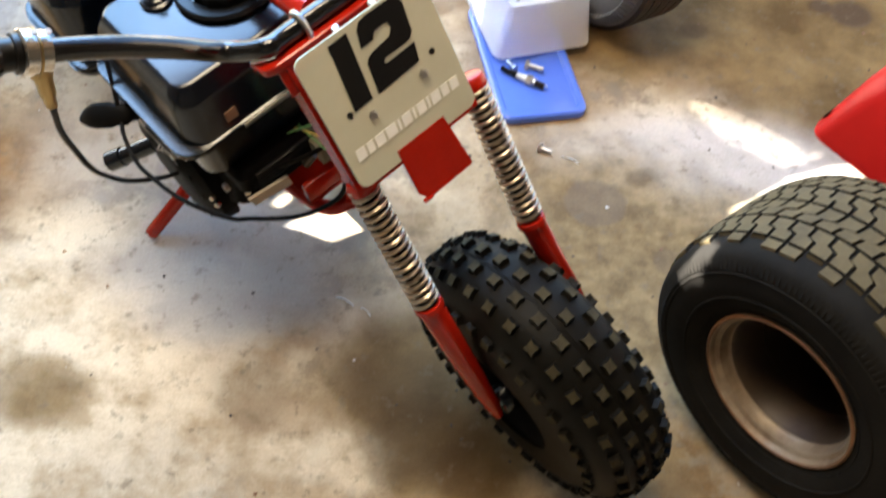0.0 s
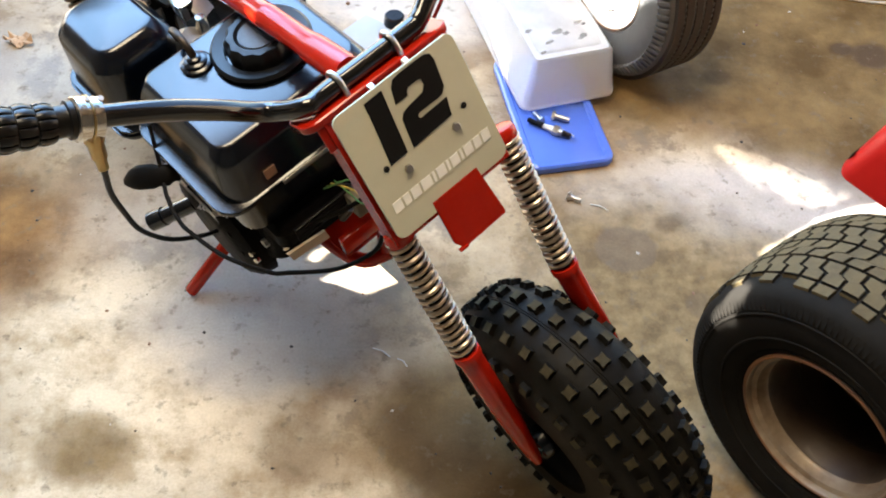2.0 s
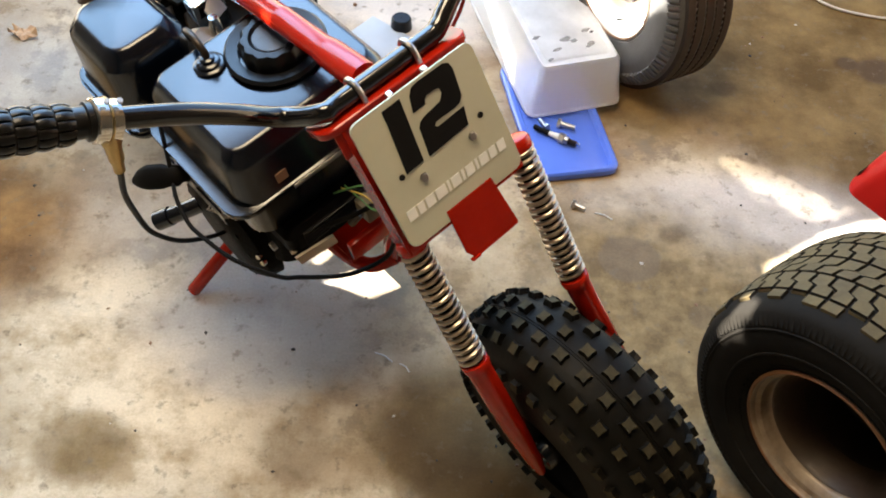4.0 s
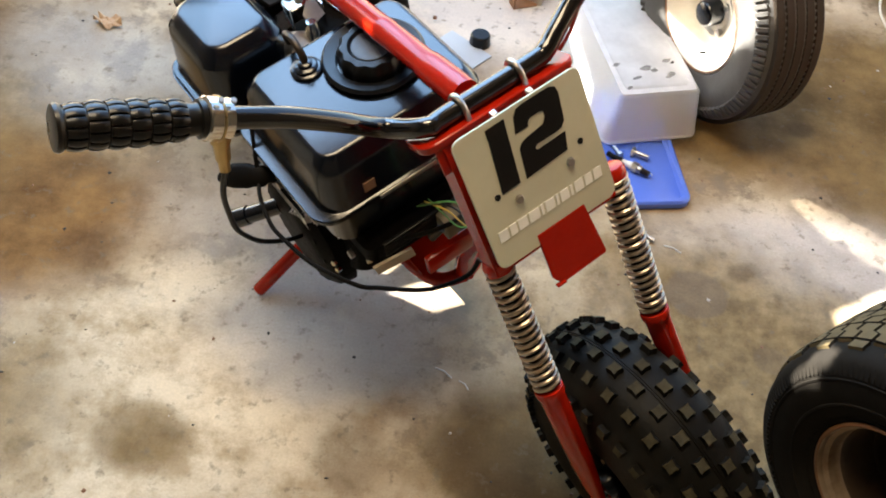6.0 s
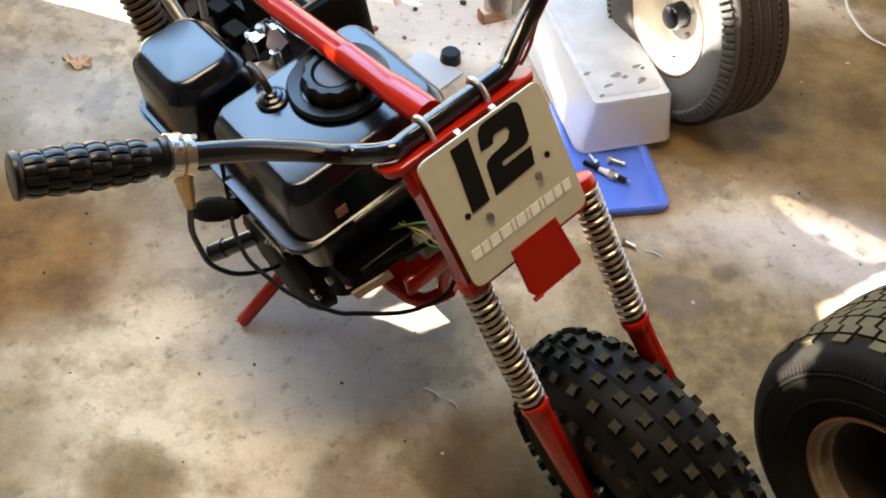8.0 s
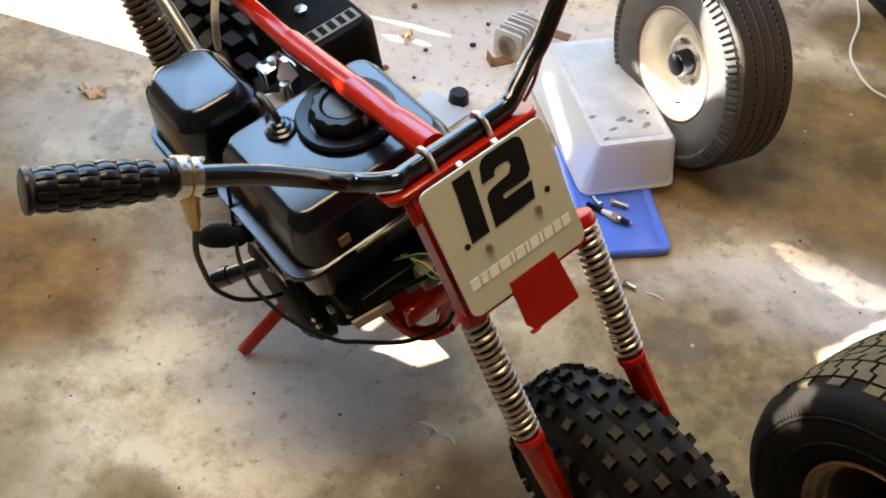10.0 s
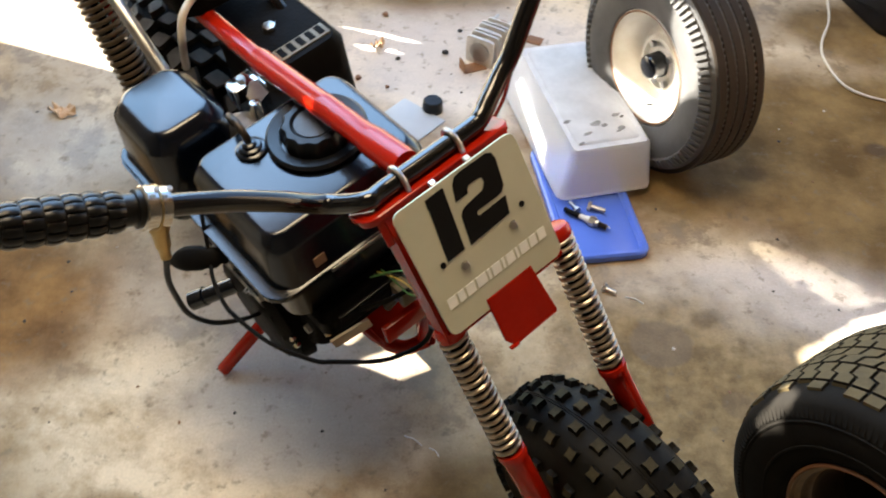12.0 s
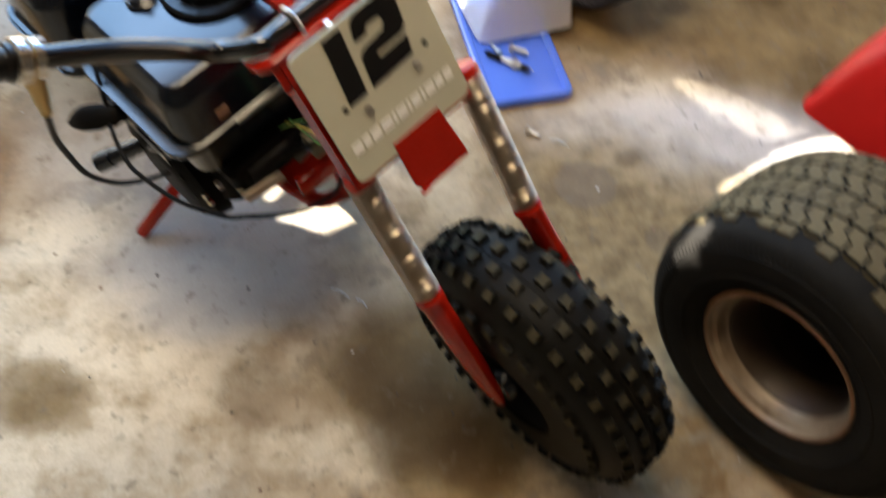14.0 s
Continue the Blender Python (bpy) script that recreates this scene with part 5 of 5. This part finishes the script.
def box_lid():
    m = thing("box_lid", pose(0.200, 1.316, 0.0, 0, 0, 11), "blue plastic box lid lying on the floor", "lid")
    rim = [(0.0, 0.004, 0.168, 0.004, 0.330, 0.02), (0.004, 0.0, 0.172, 0.0, 0.334, 0.024), (0.016, 0.0, 0.172, 0.0, 0.334, 0.024), (0.020, 0.004, 0.168, 0.004, 0.330, 0.022), (0.020, 0.012, 0.160, 0.012, 0.322, 0.018), (0.011, 0.017, 0.155, 0.017, 0.317, 0.015)]
    bm = bmesh.new()
    rings = [[bm.verts.new((x, y, z)) for x, y in rounded(x0, x1, y0, y1, r, 6)] for z, x0, x1, y0, y1, r in rim]
    for p, q in zip(rings, rings[1:]):
        bridge(bm, p, q)
    part("rim", bm, BLUE_PLASTIC, m, "raised blue rim")
    part("panel", rounded_tub([(0.008, 0.0165, 0.1555, 0.0165, 0.3175, 0.0155), (0.0115, 0.0165, 0.1555, 0.0165, 0.3175, 0.0155), (0.0122, 0.020, 0.152, 0.020, 0.314, 0.014)]), BLUE_PLASTIC, m, "flat blue lid panel")
    part("ridge", rounded_tub([(0.0118, 0.036, 0.136, 0.205, 0.295, 0.012), (0.0135, 0.038, 0.134, 0.207, 0.293, 0.011)]), BLUE_PLASTIC, m)
    return m


storage_box()
box_lid()


def on_lid(name, x, y, yaw, label):
    return thing(name, pose(x, y, 0.0125, 0, 0, yaw), label, "engine part")


def spark_plug(x, y, yaw):
    p = on_lid("spark_plug", x, y, yaw, "used spark plug lying on the blue lid")
    part("rubber_lead", tube(smooth_path([(-0.034, 0.004, 0.007), (-0.022, 0.001, 0.008), (-0.012, 0, 0.009), (0.0, 0, 0.009)], 5), [0.0052] * 13 + [0.0060, 0.0062, 0.0062], 12), RUBBER, p, "black rubber lead")
    part("insulator", tube([(0.0, 0, 0.009), (0.010, 0, 0.009), (0.022, 0, 0.009)], [0.0050, 0.0056, 0.0078], 16), WHITE_BIT, p, "white ceramic insulator")
    part("hex_body", tube([(0.022, 0, 0.0095), (0.023, 0, 0.0095), (0.034, 0, 0.0095), (0.035, 0, 0.0095)], [0.0085, 0.0105, 0.0105, 0.0085], 6), STEEL, p, smooth=30)
    part("shell", tube([(0.035, 0, 0.009), (0.042, 0, 0.009)], 0.0078, 16), STEEL, p, "bright plated shell")
    part("thread", tube([(0.042 + 0.0011 * k, 0, 0.009) for k in range(17)], [0.0064 if k % 2 else 0.0054 for k in range(17)], 14), BRONZE, p)
    part("electrode", tube([(0.059, 0.004, 0.009), (0.064, 0.004, 0.009), (0.066, 0.0, 0.009)], 0.0013, 8), STEEL, p)
    return p


def small_bolt(x, y, yaw, L=0.03, z=0.0125, r=0.004):
    p = thing("loose_bolt", pose(x, y, z, 0, 0, yaw), "small loose steel bolt lying flat", "bolt", "loose fasteners")
    part("head", tube([(0, 0, r * 1.75), (0.006, 0, r * 1.75)], r * 1.9, 6), STEEL, p, smooth=30)
    part("shank", tube([(0.006, 0, r * 1.75), (L, 0, r * 1.75)], r, 10), STEEL, p)
    return p


spark_plug(0.232, 1.438, -29)
small_bolt(0.230, 1.455, 120, 0.028)
small_bolt(0.252, 1.470, -22, 0.036, r=0.005)
small_bolt(0.268, 1.262, -30, 0.026, 0.0, 0.0045)


# ---- loose things on the floor ----
def dry_leaf(x, y, s, yaw):
    rnd = random.Random(5)
    bm = bmesh.new()
    n = 18
    c = bm.verts.new((0, 0, 0.006))
    mid, rim = [], []
    for k in range(n):
        a = 2 * math.pi * k / n
        r = s * (0.80 + 0.08 * math.cos(5 * a) + rnd.uniform(-0.15, 0.15))
        mid.append(bm.verts.new((0.55 * r * math.cos(a), 0.40 * r * math.sin(a), 0.006 + rnd.uniform(0, 0.006))))
        rim.append(bm.verts.new((r * math.cos(a), 0.72 * r * math.sin(a), 0.0015 + abs(rnd.gauss(0, 0.010)))))
    for k in range(n):
        j = (k + 1) % n
        bm.faces.new((c, mid[k], mid[j]))
        bm.faces.new((mid[k], rim[k], rim[j], mid[j]))
    r = bmesh.ops.extrude_face_region(bm, geom=bm.faces[:])
    bmesh.ops.translate(bm, vec=(0, 0, 0.0008), verts=[q for q in r["geom"] if isinstance(q, bmesh.types.BMVert)])
    ob = put("leaf", bm, LEAF, smooth=0)
    ob.matrix_world = pose(x, y, 0, 0, 0, yaw)
    return tagged(ob, "curled dry brown leaf on the concrete", "leaf")


dry_leaf(-0.879, 1.695, 0.036, -15)
dry_leaf(-0.215, 2.005, 0.022, 40)


def scrap_engine_part():
    """A finned aluminium casting lying beyond the handlebar."""
    p = thing("cylinder_casting", pose(0.052, 2.005, 0, 0, 0, 62), "finned aluminium cylinder casting lying on the floor", "engine part")
    part("barrel", tube([(-0.055, 0, 0.036), (0.055, 0, 0.036)], 0.025, 20), STEEL, p)
    for k in range(9):
        w = 0.036 - 0.006 * (k % 3 == 1) - 0.004 * (k > 6)
        x = -0.052 + k * 0.0122
        part("fin", outline_slab(rounded(-w, w, 0.036 - w, 0.036 + w, 0.008, 3), 0.0035, (x, 0, 0), (0, 1, 0), (0, 0, 1)), CAST_ALUMINIUM, p, smooth=30)
    for y, z in ((-0.022, 0.014), (0.022, 0.014), (-0.022, 0.058), (0.022, 0.058)):
        part("stud", tube([(0.055, y, z), (0.082, y, z)], 0.0035, 8), STEEL, p)
    part("spigot", tube([(0.052, 0, 0.036), (0.072, 0, 0.036)], 0.019, 16), RUST, p)
    return p


scrap_engine_part()


def bracket_scrap(x, y, yaw):
    p = thing("metal_bracket", pose(x, y, 0, 0, 0, yaw), "rusty bent metal bracket on the floor", "bracket")
    part("base", box(-0.030, 0.030, -0.016, 0.016, 0, 0.003, 0.001), RUST, p)
    part("upright", box(-0.030, -0.027, -0.016, 0.016, 0.003, 0.028, 0.001), RUST, p)
    return p


bracket_scrap(0.015, 1.945, 25)
bracket_scrap(0.155, 2.075, -20)


def tin_plate():
    p = thing("square_plate", pose(-0.123, 1.735, 0, 0, 0, -38), "grey square plate lying on the concrete", "plate")
    part("sheet", box(-0.06, 0.06, -0.05, 0.05, 0, 0.004, 0.001), GREY_CARD, p)
    return p


tin_plate()
k = thing("bottle_cap", pose(-0.075, 1.78, 0), "black plastic screw cap on the floor", "cap")
part("shell", lathe([(0, 0.001), (0, 0.024), (0.024, 0.022), (0.027, 0.019), (0.027, 0.001)], 28, "z"), BLACK_PLASTIC, k)


def cord():
    ob = put("power_cord", tube(smooth_path([(0.955, 2.36, 0.004), (0.93, 2.23, 0.004), (0.885, 2.12, 0.004), (0.878, 2.04, 0.004), (0.905, 1.945, 0.004), (0.985, 1.90, 0.004), (1.10, 1.89, 0.004), (1.30, 1.95, 0.004)], 10), 0.0032, 8), CORD)
    tagged(ob, "off-white cord looped on the concrete", "cord")


cord()


def plain_tyre(name, x, y, R, half, yaw, mat, label, lugs):
    m = thing(name, wheel_frame(x, y, R + 0.001, yaw), label, "tyre", "")
    rim = R * 0.52
    prof = tyre_profile(R - 0.012, half, rim)
    ty = part("carcass", lathe(prof, 64, "x", closed=True), mat, m)
    bm = bmesh.new()
    for k in range(lugs):
        for j, xx in enumerate((-0.8, -0.3, 0.3, 0.8)):
            r, lean = crown_at(prof, xx * half)
            tread_block(bm, r, xx * half, 2 * math.pi * (k + 0.5 * (j % 2)) / lugs, half * 0.42, 2 * math.pi * R / lugs * 0.55, 0.012, 0.85, lean=lean, mat_top=0)
    t = part("tread", bm, [mat], ty, smooth=0)
    t["kind"] = "stuff"
    part("rim", lathe([(half * 0.8, rim), (half * 0.82, rim - 0.006), (half * 0.4, rim * 0.85), (half * 0.1, rim * 0.7), (half * 0.1, 0.02), (-half * 0.1, 0.02), (-half * 0.1, rim * 0.7), (-half * 0.4, rim * 0.85), (-half * 0.82, rim - 0.006), (-half * 0.8, rim)], 40, "x"), BLACK_SATIN, m)
    return m


plain_tyre("spare_tyre", -1.222, 1.765, 0.20, 0.075, 4, RUBBER, "black knobby tyre standing on the floor", 34)
# unseen bulk behind the visible corner is added to shade the slab
d = thing("metal_casing", pose(1.085, 2.27, 0, 0, 0, 20), "black painted metal casing on the floor by the cord", "machine")
part("body", rounded_tub([(0, -0.065, 0.42, -0.085, 0.40, 0.03), (0.004, -0.07, 0.425, -0.09, 0.405, 0.035), (0.36, -0.07, 0.425, -0.09, 0.405, 0.035), (0.39, -0.05, 0.405, -0.07, 0.385, 0.03)]), BLACK_SATIN, d)


def litter():
    """Grit and chips scattered over the slab."""
    rnd = random.Random(11)
    for name, mat, n, lab in (("grit", DARK_BIT, 170, "dark grit and crumbs"), ("chips", PALE_GRIT, 22, "pale chips"), ("rust_flakes", BROWN_BIT, 60, "rust flakes")):
        bm = bmesh.new()
        for _ in range(n):
            x, y = rnd.uniform(-1.2, 1.1), rnd.uniform(0.4, 2.4)
            s = rnd.uniform(0.0012, 0.0042)
            v = [bm.verts.new((x + s * rnd.uniform(0.6, 1.5) * math.cos(q * 1.57 + 0.3), y + s * rnd.uniform(0.6, 1.5) * math.sin(q * 1.57 + 0.3), 0.0002)) for q in range(4)]
            tp = bm.verts.new((x, y, s * rnd.uniform(0.5, 1.0)))
            for q in range(4):
                bm.faces.new((v[q], v[(q + 1) % 4], tp))
        tagged(put(name, bm, mat, smooth=0), lab + " scattered on the concrete", "grit", kind="stuff")
    # the first two pale straws imitate slivers of sun on the slab
    for x, y, yaw, L in ((-0.0884, 0.9137, -30, 0.034), (-0.0463, 0.893, -43, 0.022), (0.31, 1.245, -25, 0.035), (-0.36, 1.18, 40, 0.02)):
        ob = put("straw", tube([(0, 0, 0.002), (L / 2, 0.003, 0.003), (L, 0, 0.002)], 0.0012, 6), WHITE_BIT)
        ob.matrix_world = pose(x, y, 0, 0, 0, yaw)
        tagged(ob, "thin pale straw on the concrete, two of them in place of sun slivers", "straw", "straws")


def pebble(x, y, s, seed):
    rnd = random.Random(seed)
    bm = bmesh.new()
    bmesh.ops.create_icosphere(bm, subdivisions=2, radius=s)
    for v in bm.verts:
        v.co *= rnd.uniform(0.8, 1.15)
        v.co.z = max(-0.55 * s, v.co.z * 0.7) + 0.55 * s
    ob = put("pebble", bm, BROWN_BIT if seed % 2 else DARK_BIT, smooth=50)
    ob.matrix_world = pose(x, y, 0, 0, 0, seed * 40)
    tagged(ob, "small dark crumb of stone on the concrete", "pebble", "pebbles")


for i, (px, py, ps) in enumerate(((-0.053, 1.998, 0.008), (-0.252, 1.878, 0.008), (-0.019, 2.092, 0.006), (-0.182, 1.852, 0.005), (-0.164, 1.962, 0.006), (-0.207, 2.145, 0.008), (0.52, 1.02, 0.004), (0.50, 0.99, 0.003))):
    pebble(px, py, ps, i)
litter()
